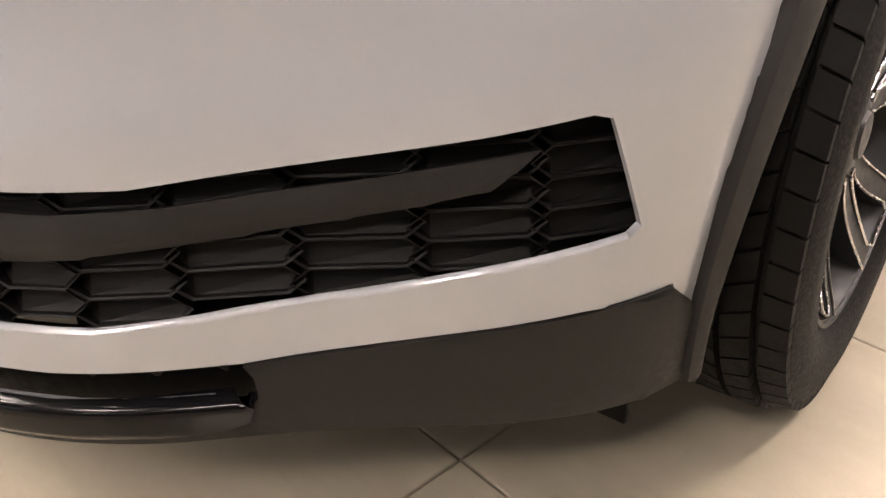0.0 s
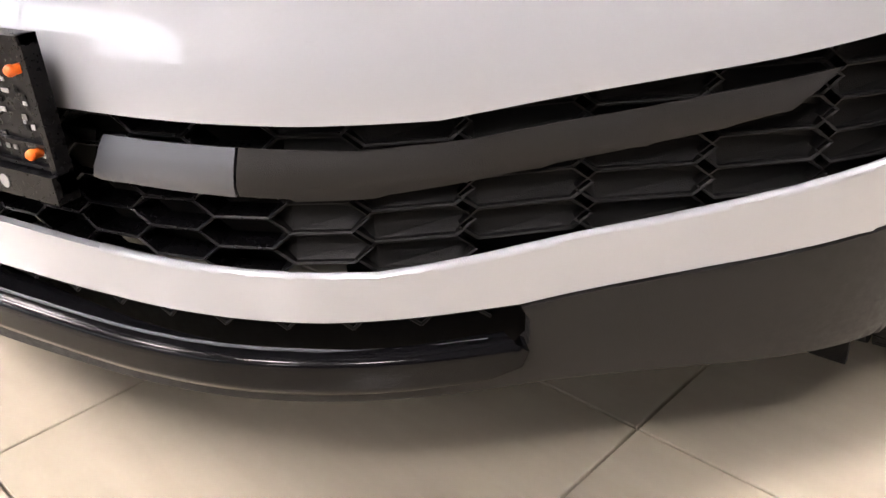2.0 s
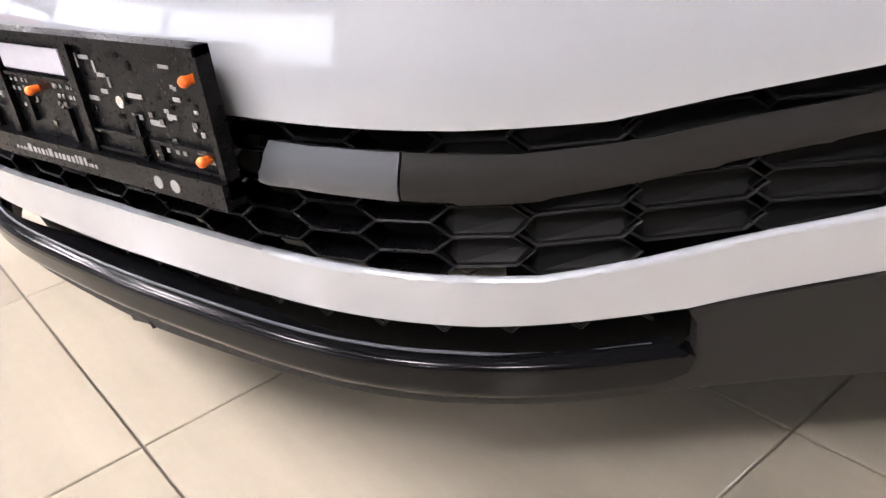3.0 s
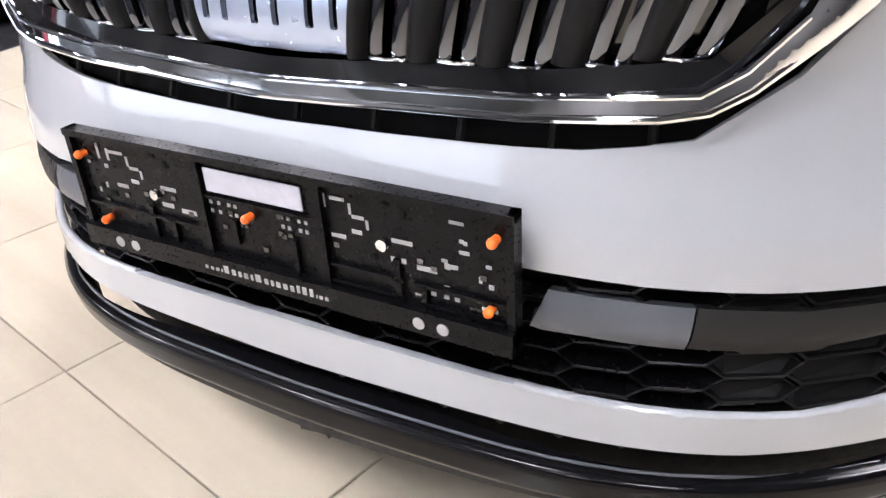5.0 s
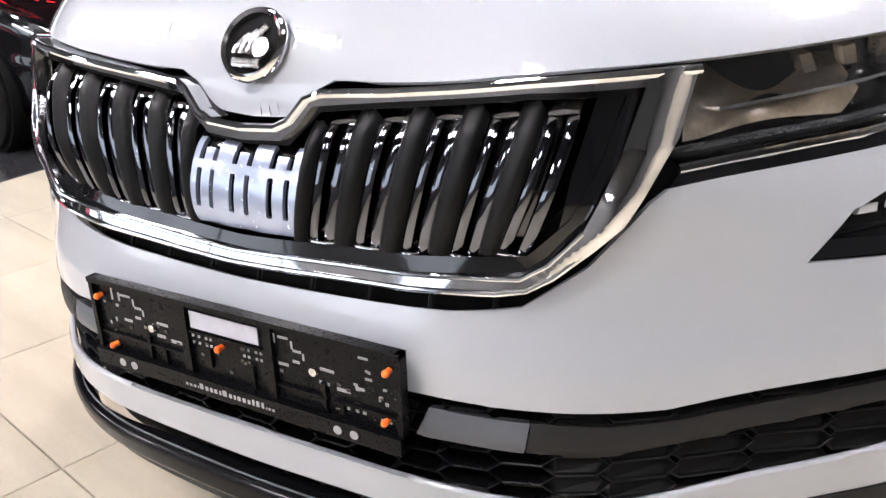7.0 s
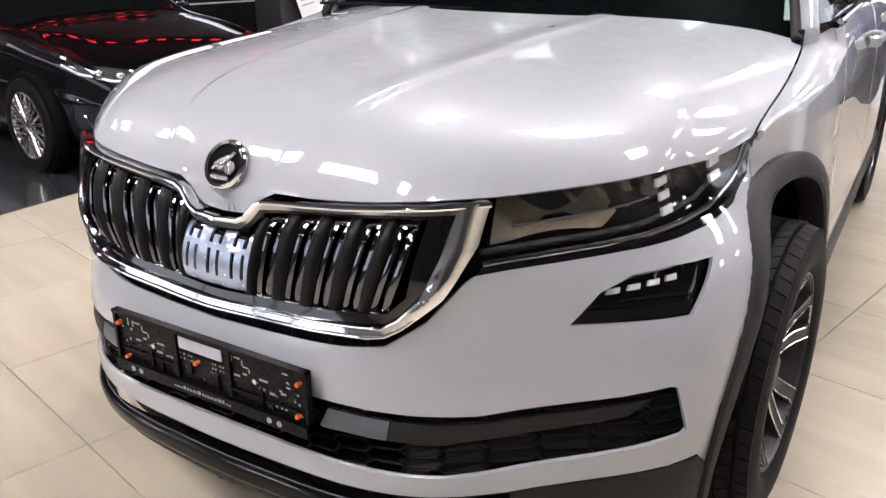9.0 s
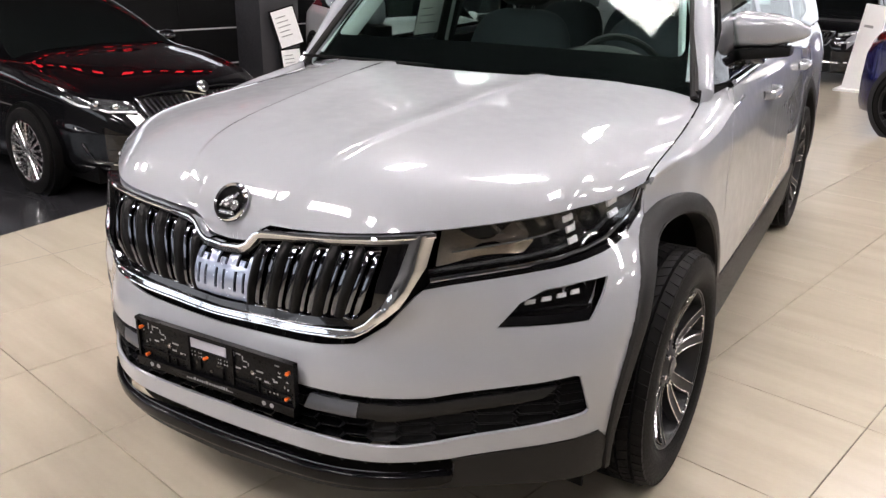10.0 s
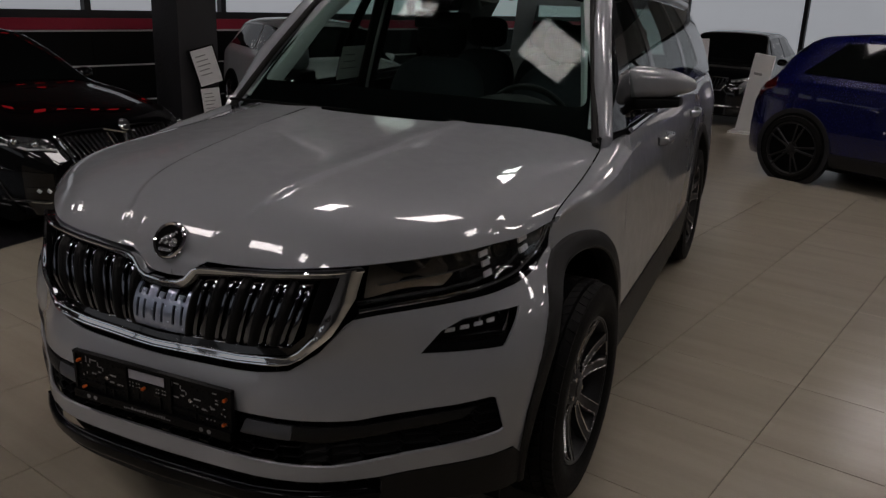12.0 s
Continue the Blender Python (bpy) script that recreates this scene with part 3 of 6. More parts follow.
def cell_mesh(a, b, zc, solid):
    bm = bmesh.new()
    e, h, c = 0.0085, CELL_H / 2, (a + b) / 2
    hexa = [(a - e, zc), (a + e, zc + h), (b - e, zc + h), (b + e, zc), (b - e, zc - h), (a + e, zc - h)]
    small = [(c + (x - c) * 0.955, zc + (z - zc) * 0.87) for x, z in hexa]
    outer = [bm.verts.new(at_skin(x, z, -0.016)) for x, z in hexa]
    inner = [bm.verts.new(at_skin(x, z, -0.0175)) for x, z in small]
    deep = [bm.verts.new(at_skin(x, z, (-0.022 - 0.010 * (z > zc - 0.001)) if solid else -0.045)) for x, z in small]
    for i in range(6):
        j = (i + 1) % 6
        bm.faces.new((outer[i], outer[j], inner[j], inner[i]))
        bm.faces.new((inner[i], inner[j], deep[j], deep[i]))
    if solid:
        bm.faces.new(deep)
    return bm


honeycomb = new("honeycomb_grille")
honeycomb.parent = car
for a, b, zc, solid in cells:
    part("cell", cell_mesh(a, b, zc, solid), CLAD if solid else PLATEBLACK, honeycomb, smooth=False)


def bar(s, z):
    """The bar's face: set back above, leaning out below."""
    zm = 0.46 + 0.09 * np.maximum(0, np.abs(s) - 0.5)
    return skin(s, z, -0.002 - 0.30 * np.maximum(0, np.asarray(z) - zm) - 0.5 * np.maximum(0, zm - 0.014 - np.asarray(z)))


BAR_TOP = [(0.28, 0.482), (0.42, 0.477), (0.5, 0.473), (0.6, 0.476), (0.73, 0.489), (0.885, 0.509)]
BAR_LOW = [(0.845, 0.478), (0.78, 0.463), (0.71, 0.451), (0.6, 0.437), (0.49, 0.429), (0.41, 0.434), (0.265, 0.444)]
for m in (1, -1):
    f = lambda s, z, m=m: bar(np.asarray(s) * m, z)
    cut = 0.406
    panel("grille_bar", [(cut + 0.002, 0.4775)] + BAR_TOP[1:] + BAR_LOW[:-1] + [(cut - 0.004, 0.4345)], f, GREYCLAD, car, step=0.012, flip=m < 0, thick=0.02, roll=0.003)
    panel("bar_end", [BAR_TOP[0], (cut, 0.4775), (cut - 0.006, 0.4345), BAR_LOW[-1]], f, SATIN, car, step=0.012, flip=m < 0, thick=0.02, roll=0.002, label="satin grey bar end")
panel("bar_middle", [(-0.262, 0.48), (0.262, 0.48), (0.25, 0.445), (-0.25, 0.445)], lambda s, z: skin(s, z, -0.02), MATTBLACK, car)

# bonnet: lofted from the edge over grille and lamps to the foot of the windscreen
_top = np.array(CHROME_TOP + LAMP_TOP[1:])
top_edge = lambda a: np.interp(np.abs(a), _top[:, 0], _top[:, 1])
A_MAX = 1.367
_a = np.array([-1.367, -1.2, -1.05, -0.9, -0.75, -0.6, -0.42, -0.25, 0, 0.25, 0.42, 0.6, 0.75, 0.9, 1.05, 1.2, 1.367])
calm_edge = natural(_a, np.where(_a == 0, 0.853, top_edge(_a)))
_q = skin(_a, calm_edge(_a) + 0.004)
calm_x, calm_y = natural(_a, _q[:, 0]), natural(_a, _q[:, 1])


def bonnet(a, t, lift=0.0):
    a, t = np.asarray(a, float), np.asarray(t, float)
    q = np.clip(a / A_MAX, -1, 1)
    q2 = q * q
    rear = np.stack([0.8 * q, 1.235 + 0.2 * q2, 1.095 - 0.055 * q2 * q2], -1)
    k = np.clip(t, 0, 1)
    calm = np.stack([calm_x(a), calm_y(a), calm_edge(a)], -1)
    dip = (top_edge(a) - calm_edge(a)) * np.exp(-k / 0.04) * (np.abs(a) < 0.125)
    p = calm + np.stack([0 * dip, 0 * dip, dip + 0.004], -1)
    u1 = k ** (1.55 - 0.5 * q2)
    u = u1[..., None]
    xy = p[..., :2] * (1 - u) + rear[..., :2] * u
    xy[..., 0] += 0.012 * np.sin(np.pi * k) * np.sign(q) * q2**4
    blunt = 0.6 - 0.42 * q2
    z = p[..., 2] + (rear[..., 2] - p[..., 2]) * (blunt * (1 - np.exp(-u1 / 0.07)) + (1 - blunt) * u1)
    crease = 0.15 + 0.17 * k
    d = (np.abs(xy[..., 0]) - crease) / 0.016
    z = z + 0.009 * np.exp(-np.maximum(d, 0) ** 2 - (np.minimum(d, 0) * 0.22) ** 2) * np.clip(k * 5, 0, 1) * np.clip((1.02 - k) * 6, 0, 1) + lift
    return np.concatenate([xy, z[..., None]], -1)


shoulder = [Vector(bonnet(A_MAX, t)) for t in (1.0, 0.8, 0.6, 0.4, 0.2, 0.06)]


def fender_top(m):
    """The rounded strip between the bonnet's edge and the fender's side."""
    def f(k, w):
        k, w = np.asarray(k, float), np.asarray(w, float)
        a = bonnet(A_MAX + 0 * k, k)
        b = skin(np.interp(a[..., 1], _ys[:2400], _s[:2400]), a[..., 2] - 0.022)
        r = a * (1 - w)[..., None] + b * w[..., None]
        r[..., 0] += 0.012 * np.sin(np.pi * w)
        r[..., 2] += 0.012 * np.sin(np.pi * w) - 0.003 * (1 - w)
        on = np.maximum(k - 1.0, 0.0)
        r += np.stack([-0.05 * on * (1 - w), on, 0.1 * on], -1)
        r[..., 0] *= m
        return r
    return f


def arch_ring(name, cy, m):
    """The rounded plastic edge round a wheel opening."""
    bm, rings = bmesh.new(), []
    for k in range(61):
        deg = -16 + 212 * k / 60
        an, slim = radians(deg), max(0.0, min(1.0, (deg - 140) / 45))
        ring = []
        for r, proud in ((0.444, -0.006), (0.444, 0.006), (0.44, 0.011), (0.418, 0.014), (0.4, 0.012), (0.395, 0.006), (0.394, -0.05)):
            r += slim * 0.55 * (0.444 - r)
            y, z = cy + r * math.cos(an), WHEEL_R + tall(r * math.sin(an))
            q = skin(s_at(y), z, proud)
            ring.append(bm.verts.new((m * q[0], q[1], q[2])))
        rings.append(ring)
    for p, q in zip(rings, rings[1:]):
        for i in range(6):
            bm.faces.new((p[i], p[i + 1], q[i + 1], q[i]))
    bm.faces.new(rings[0])
    bm.faces.new(rings[-1][::-1])
    return part(name, bm, GREYCLAD, car)


for m in (1, -1):
    flip = m < 0
    # fog lamp in its recess
    fog = panel("fog_lamp", [(a + 0.002, b) for a, b in FOG], on_skin(-0.035, m), MATTBLACK, car, flip=flip)
    sub = lambda n, o, p, mt, **k: panel(n, o, on_skin(p, m), mt, fog, flip=flip, **k)
    sub("lens", [(0.744, 0.674), (0.786, 0.711), (0.849, 0.737), (0.944, 0.744), (1.053, 0.745), (0.973, 0.673)], -0.012, LAMPGLASS, thick=0.003)
    sub("lower_shell", [(0.734, 0.655), (0.753, 0.678), (0.826, 0.678), (0.899, 0.679), (0.983, 0.687), (0.969, 0.662)], -0.008, GLOSSBLACK, thick=0.02, label="gloss black lower shell")
    c = at_skin(m * 0.951, 0.713, -0.04)
    out = (at_skin(m * 0.951, 0.713, 0.0) - c).normalized()
    q = out.to_track_quat("X", "Z").to_matrix().to_4x4()
    part("projector", turned([(-0.03, 0.034), (0.0, 0.034), (0.004, 0.03), (-0.004, 0.026)], 24, m=Matrix.Translation(c) @ q), CHROME, fog)
    part("bulb_lens", ball(0.026, Matrix.Translation(c - out * 0.012)), LAMPGLASS, fog)
    # pale patches painted in for ceiling panels mirrored in the fog lamp
    for i in range(4):
        a, b = 0.8 + 0.043 * i, 0.7 + 0.005 * i
        sub("light_cell", [(a, b), (a + 0.026, b + 0.002), (a + 0.028, b + 0.012), (a + 0.004, b + 0.01)], -0.018, GUIDEGLINT, thick=0.008, label="pale square patch for a ceiling panel's reflection")
    part("chrome_rim", tube([at_skin(m * a, b, -0.016) for a, b in ((0.8, 0.715), (0.86, 0.732), (0.94, 0.739), (1.03, 0.742), (1.0, 0.71), (0.97, 0.68))], 0.0028, 8), CHROME, fog)
    part("shelf", tube([at_skin(m * a, b, -0.014) for a, b in ((0.76, 0.68), (0.84, 0.69), (0.92, 0.694), (0.985, 0.69))], 0.004, 8), GLOSSBLACK, fog)
    # headlamp
    lamp = panel("headlamp", [(a, b) for a, b in LAMP_LOW + LAMP_TOP[-2::-1]], on_skin(-0.085, m), GLOSSBLACK, car, flip=flip, step=0.03)
    sub = lambda n, o, p, mt, **k: panel(n, o, on_skin(p, m), mt, lamp, flip=flip, **k)
    sub("lens", [(0.573, 0.755)] + LAMP_LOW[1:] + LAMP_TOP[-2::-1], -0.002, LAMPGLASS, thick=0.003, step=0.02)
    sub("lower_trim", [(0.566, 0.751), (0.694, 0.765), (0.794, 0.774), (0.895, 0.78), (0.986, 0.787), (1.087, 0.795), (1.229, 0.809), (1.339, 0.845), (1.365, 0.896), (1.355, 0.898), (1.324, 0.848), (1.219, 0.818), (1.084, 0.805), (0.98, 0.799), (0.89, 0.793), (0.792, 0.787), (0.694, 0.778), (0.581, 0.767)], -0.004, GLOSSBLACK, thick=0.02, label="gloss black lower edge")
    part("light_bar", tube([at_skin(m * a, b + 0.028, -0.03) for a, b in [(0.581, 0.753), (0.694, 0.765), (0.798, 0.774), (0.895, 0.782), (1.014, 0.791), (1.128, 0.802), (1.227, 0.821)]], 0.006, 8), LAMPDARK, lamp, "clear daytime light bar")
    part("light_guide", tube([at_skin(m * a, b + 0.016, -0.008) for a, b in [(0.581, 0.753), (0.694, 0.765), (0.798, 0.774), (0.895, 0.782), (1.014, 0.791), (1.128, 0.802), (1.262, 0.826), (1.325, 0.852), (1.352, 0.886)]], 0.0062, 8), CHROME, lamp, "clear daytime light guide with a bright edge")

    def bowl(a, b, m=m):
        a = np.asarray(a)
        return skin(a * m, b, -0.03 - 0.9 * (np.asarray(b) - 0.78) * 0.55 - 0.03 * np.sin((a - 0.6) * 14) ** 2)
    panel("reflector", [(0.6, 0.791), (0.799, 0.806), (0.834, 0.83), (0.8, 0.872), (0.674, 0.869), (0.621, 0.861)], bowl, LAMPTAN, lamp, flip=flip, step=0.012, thick=0.002, label="dark bronze curved reflector")
    # reflections of ceiling panels in the headlamp, put in as pale patches
    for i, (a, b) in enumerate(((0.93, 0.872), (0.945, 0.846), (0.95, 0.82), (1.2, 0.878), (1.2, 0.85))):
        panel("light_cell", [(a, b), (a + 0.05, b + 0.004), (a + 0.048, b + 0.018), (a - 0.002, b + 0.014)], on_skin(-0.016, m), GUIDEGLINT, lamp, flip=flip, thick=0.006, label="pale square patch for a ceiling panel's reflection")
    panel("divider", [(0.636, 0.825), (0.907, 0.855), (0.908, 0.859), (0.636, 0.829)], on_skin(-0.02, m), CHROME, lamp, flip=flip, thick=0.04)
    for i in range(4):
        a = 0.725 + 0.054 * i
        part("louvre", tube([at_skin(m * a, 0.883 + 0.006 * i, -0.02), at_skin(m * (a + 0.02), 0.859 + 0.006 * i, -0.04)], 0.012, 4, flat=0.4), LAMPTAN, lamp)
    for a, b, r in ((0.995, 0.85, 0.033), (1.191, 0.852, 0.033)):
        c = at_skin(m * a, b, -0.075)
        out = (Vector((m * 0.35, -0.93, 0.02))).normalized()
        q = out.to_track_quat("X", "Z").to_matrix().to_4x4()
        part("projector", turned([(-0.02, r * 0.9), (0.02, r), (0.026, r * 0.95), (0.018, r * 0.8)], 28, m=Matrix.Translation(c) @ q), GLOSSBLACK, lamp)
        part("projector_lens", ball(r * 0.82, Matrix.Translation(c)), LAMPDARK, lamp)
    # fender, arches, doors
    panel("fender", [(1.373, 0.904), (1.344, 0.825)] + arc(ARCH, 0.435, 116, 12, 14) + [(s_at(1.33), 0.46), (s_at(1.34), 0.85), (s_at(1.355), 0.95)] + [(s_at(p.y), p.z - 0.022) for p in shoulder], on_skin(0.0, m), PAINT, car, flip=flip, thick=0.02, roll=0.003, step=0.02)
    panel("fender_top", [(0.03, 0.015), (1.16, 0.015), (1.16, 1.0), (0.03, 1.0)], fender_top(m), PAINT, car, flip=m > 0, thick=0.008, step=0.05)
    arch_ring("wheel_arch", ARCH, m)
    arch_ring("rear_wheel_arch", YR, m)
    for name, cy in (("arch_liner", ARCH), ("rear_arch_liner", YR)):
        bm, rings = bmesh.new(), []
        for k in range(25):
            an = radians(-6 + 202 * k / 24)
            rings.append([bm.verts.new((m * x, cy + 0.405 * math.cos(an), WHEEL_R + tall(0.405 * math.sin(an)))) for x in (0.55, 0.885)])
        for p, q in zip(rings, rings[1:]):
            bm.faces.new((p[0], p[1], q[1], q[0]))
        bm.faces.new([r[0] for r in rings])
        part(name, bm, MATTBLACK, car)
    panel("front_door", [(s_at(1.336), 0.47), (s_at(2.3), 0.47), (s_at(2.3), 1.095), (s_at(1.47), 1.075), (s_at(1.44), 1.02), (s_at(1.362), 0.95), (s_at(1.346), 0.85)], on_skin(0.0, m), PAINT, car, flip=flip, thick=0.02, roll=0.003, step=0.025)
    panel("rear_door", [(s_at(2.306), 0.47), (s_at(3.2), 0.47)] + arc(YR, 0.435, 164, 112, 6) + [(s_at(3.5), 1.0), (s_at(3.45), 1.115), (s_at(2.306), 1.095)], on_skin(0.0, m), PAINT, car, flip=flip, thick=0.02, roll=0.003)
    panel("rear_quarter", arc(YR, 0.435, 110, 10, 8) + [(s_at(4.2), 0.45), (s_at(4.2) + 0.85, 0.45), (s_at(4.2) + 0.85, 1.115), (s_at(3.456), 1.115), (s_at(3.506), 1.0)], on_skin(0.0, m), PAINT, car, flip=flip, thick=0.02)
    panel("sill", [(s_at(ARCH + 0.42), 0.23), (s_at(YR - 0.42), 0.23), (s_at(YR - 0.42), 0.465), (s_at(ARCH + 0.42), 0.465)], on_skin(0.008, m), GREYCLAD, car, flip=flip, thick=0.03, roll=0.005)
    for y in (2.08, 3.12):
        h = [at_skin(m * s_at(y + d), 0.985, p) for d, p in ((-0.11, 0.0), (-0.09, 0.028), (0.0, 0.036), (0.09, 0.03), (0.11, 0.0))]
        part("door_handle", tube(h, 0.015, 8, flat=1.2), PAINT, car)

panel("bonnet", [(-1.363, 0.0), (1.363, 0.0), (1.363, 0.9), (1.345, 0.99), (0.48, 1.0), (0.44, 0.985), (-0.44, 0.985), (-0.48, 1.0), (-1.345, 0.99), (-1.363, 0.9)], bonnet, PAINT, car, step=0.014, thick=0.012, roll=0.003)
panel("cowl", [(-0.98, 0.0), (0.98, 0.0), (0.98, 1.0), (-0.98, 1.0)], lambda u, v: np.stack([np.asarray(u) * 0.79, 1.2 + 0.19 * np.asarray(u) ** 2 + 0.1 * np.asarray(v), 1.07 - 0.03 * np.asarray(u) ** 2 + 0.0 * np.asarray(v)], -1), MATTBLACK, car, step=0.06)


def windscreen(u, v, lift=0.0):
    """u from -1 to 1 across, v from 0 at the foot to 1 at the roof."""
    u, v = np.asarray(u, float), np.asarray(v, float)
    w = 0.785 * (1 - v) + 0.6 * v
    return np.stack([u * w, 1.225 + 0.58 * v + (0.17 - 0.05 * v) * u * u, 1.07 + 0.53 * v + 0.025 * np.sin(np.pi * v) - (0.02 + 0.025 * v) * u * u + lift], -1)


panel("windscreen", [(-0.985, 0.0), (0.985, 0.0), (0.985, 0.99), (-0.985, 0.99)], windscreen, SCREEN, car, step=0.08, thick=0.004)
panel("screen_border", [(-1, -0.02), (1, -0.02), (1, 1), (-1, 1)], lambda u, v: windscreen(u, v, -0.008), GLOSSBLACK, car, holes=[rounded([(-0.955, 0.19), (0.955, 0.19), (0.955, 0.94), (-0.955, 0.94)], 0.06)], step=0.06, thick=0.003)


def roof_f(u, v):
    u, v = np.asarray(u, float), np.asarray(v, float)
    y = 1.9 + 2.4 * v
    w = 0.62 + 0.02 * np.sin(np.pi * v)
    z = 1.6 + 0.075 * np.sin(np.pi * np.clip(0.12 + v * 0.75, 0, 1)) - 0.024 - 0.07 * np.abs(u) ** 2.5
    return np.stack([u * w, y + 0.12 * u * u * (1 - v), z], -1)


panel("roof", [(-1, 0), (1, 0), (1, 1), (-1, 1)], roof_f, PAINT, car, step=0.08, thick=0.02)


def side_glass(m):
    def f(y, v):
        y, v = np.asarray(y, float), np.asarray(v, float)
        foot = np.stack([0.85 - 0.012 * (y - 1.2) - 0.05 * np.clip((1.6 - y) / 0.2, 0, 1), y, 1.07 + 0.02 * (y - 1.2)], -1)
        top = np.stack([0.635 + 0 * y, y, 1.575 - 0.05 * ((y - 2.6) / 1.5) ** 2], -1)
        p = foot * (1 - v)[..., None] + top * v[..., None]
        p[..., 0] += 0.03 * np.sin(np.pi * v)
        p[..., 0] *= m
        return p
    return f


for m in (1, -1):
    f = side_glass(m)
    panel("front_side_window", [(1.66, 0.02), (2.28, 0.02), (2.28, 0.95), (2.02, 0.95)], f, TINT, car, step=0.1, flip=m < 0)
    panel("rear_side_window", [(2.34, 0.02), (3.2, 0.02), (3.1, 0.95), (2.34, 0.95)], f, TINT, car, step=0.1, flip=m < 0)
    panel("quarter_window", [(3.25, 0.06), (3.75, 0.2), (3.5, 0.93), (3.15, 0.95)], f, TINT, car, step=0.1, flip=m < 0)
    panel("window_frame", [(1.42, 0.0), (4.25, 0.0), (4.1, 1.0), (1.93, 1.0)], f, GLOSSBLACK, car, step=0.1, flip=m < 0, thick=0.012,
          holes=[[(1.68, 0.03), (2.27, 0.03), (2.27, 0.94), (2.03, 0.94)], [(2.35, 0.03), (3.19, 0.03), (3.09, 0.94), (2.35, 0.94)], [(3.27, 0.08), (3.72, 0.21), (3.5, 0.92), (3.17, 0.94)]])
    part("belt_strip", tube([Vector(f(y, -0.01)) + Vector((m * 0.012, 0, 0)) for y in (1.62, 2.0, 2.6, 3.2, 3.8)], 0.009, 6), CHROME, car)
    part("pillar", tube([(m * 0.775, 1.4, 0.96), (m * 0.8, 1.42, 1.06), (m * 0.75, 1.55, 1.25), (m * 0.68, 1.75, 1.44), (m * 0.63, 1.93, 1.58), (m * 0.635, 2.2, 1.59), (m * 0.635, 3.0, 1.6), (m * 0.63, 4.0, 1.53)], 0.036, 12), PAINT, car)
    part("pillar_seal", tube([(m * 0.79, 1.36, 1.045), (m * 0.715, 1.555, 1.265), (m * 0.645, 1.75, 1.455), (m * 0.59, 1.91, 1.595)], 0.014, 8), GREYCLAD, car)
    part("roof_rail", tube([(m * 0.62, 2.05, 1.6), (m * 0.61, 2.2, 1.645), (m * 0.6, 3.0, 1.665), (m * 0.6, 3.8, 1.635), (m * 0.61, 4.0, 1.6)], 0.018, 10), GLOSSBLACK, car)
    part("sail_panel", moved(box(-0.012, 0.012, -0.16, 0.16, -0.07, 0.02), Matrix.Translation((m * 0.815, 1.52, 1.05)) @ Matrix.Rotation(radians(-m * 10), 4, "Z")), MATTBLACK, car, bevel=0.006)
    # door mirror
    mir = new("door_mirror")
    mir.parent = car
    bm = ball(1.0, u=36, v=22)
    for v in bm.verts:
        x, y, z = v.co
        x *= m
        t = (x + 1) / 2
        flat = math.copysign(abs(z) ** 0.62, z)
        wide = x ** 0.85 if x > 0 else -abs(x) ** 0.55
        high = 0.082 - 0.05 * t**1.4 if z > 0 else 0.066 - 0.036 * t
        v.co = Vector((m * wide * 0.132, math.copysign(abs(y) ** 0.8, y) * 0.075 * (1 - 0.3 * t) + 0.05 * t, flat * high + 0.01 * t))
    place = Matrix.Translation((m * 0.9, 1.88, 1.215)) @ Matrix.Scale(1.05, 4)
    part("mirror_cap", moved(bm, place), PAINT, mir, "pale grey mirror cap")
    bm = box(-0.15, 0.085, -0.06, 0.06, -0.1, -0.052)
    for v in bm.verts:
        t = (v.co.x + 0.15) / 0.235
        v.co = Vector((m * v.co.x, v.co.y * (1 - 0.3 * t) + 0.03 * t, v.co.z * (1 - 0.3 * t)))
    bmesh.ops.recalc_face_normals(bm, faces=bm.faces)
    part("mirror_base", moved(bm, place), CLAD, mir, "black mirror foot", bevel=0.012)
    part("mirror_arm", tube([place @ Vector((-m * 0.1, -0.02, -0.1)), place @ Vector((-m * 0.05, 0, -0.08)), place @ Vector((0, 0, -0.072))], 0.028, 8), GLOSSBLACK, mir)
    part("mirror_glass", moved(box(-0.085, 0.06, 0.082, 0.088, -0.04, 0.04), place), CHROME, mir, bevel=0.003)

# rear end
def tail(u, v):
    u, v = np.asarray(u, float), np.asarray(v, float)
    return np.stack([u * (0.8 - 0.2 * v), 4.56 + 0.1 * (1 - u * u) - 0.3 * np.clip(v - 0.45, 0, 1) ** 1.2, 0.45 + 1.13 * v], -1)


panel("tailgate", [(-1, 0), (1, 0), (1, 1), (-1, 1)], tail, PAINT, car, step=0.1, thick=0.02, flip=True, holes=[[(-0.82, 0.66), (0.82, 0.66), (0.77, 0.93), (-0.77, 0.93)]])
panel("rear_window", [(-0.85, 0.64), (0.85, 0.64), (0.8, 0.95), (-0.8, 0.95)], lambda u, v: tail(u, v) + np.array([0, 0.006, 0]), TINT, car, step=0.1, flip=True)
panel("rear_skirt", both([(0, 0.46), (0.3, 0.46), (0.3, 0.25), (0, 0.25)]), lambda s, z: np.stack([np.asarray(s) * 2.6, 4.6 - 0.3 * (np.asarray(s) / 0.3) ** 4, z], -1), CLAD, car, step=0.05)


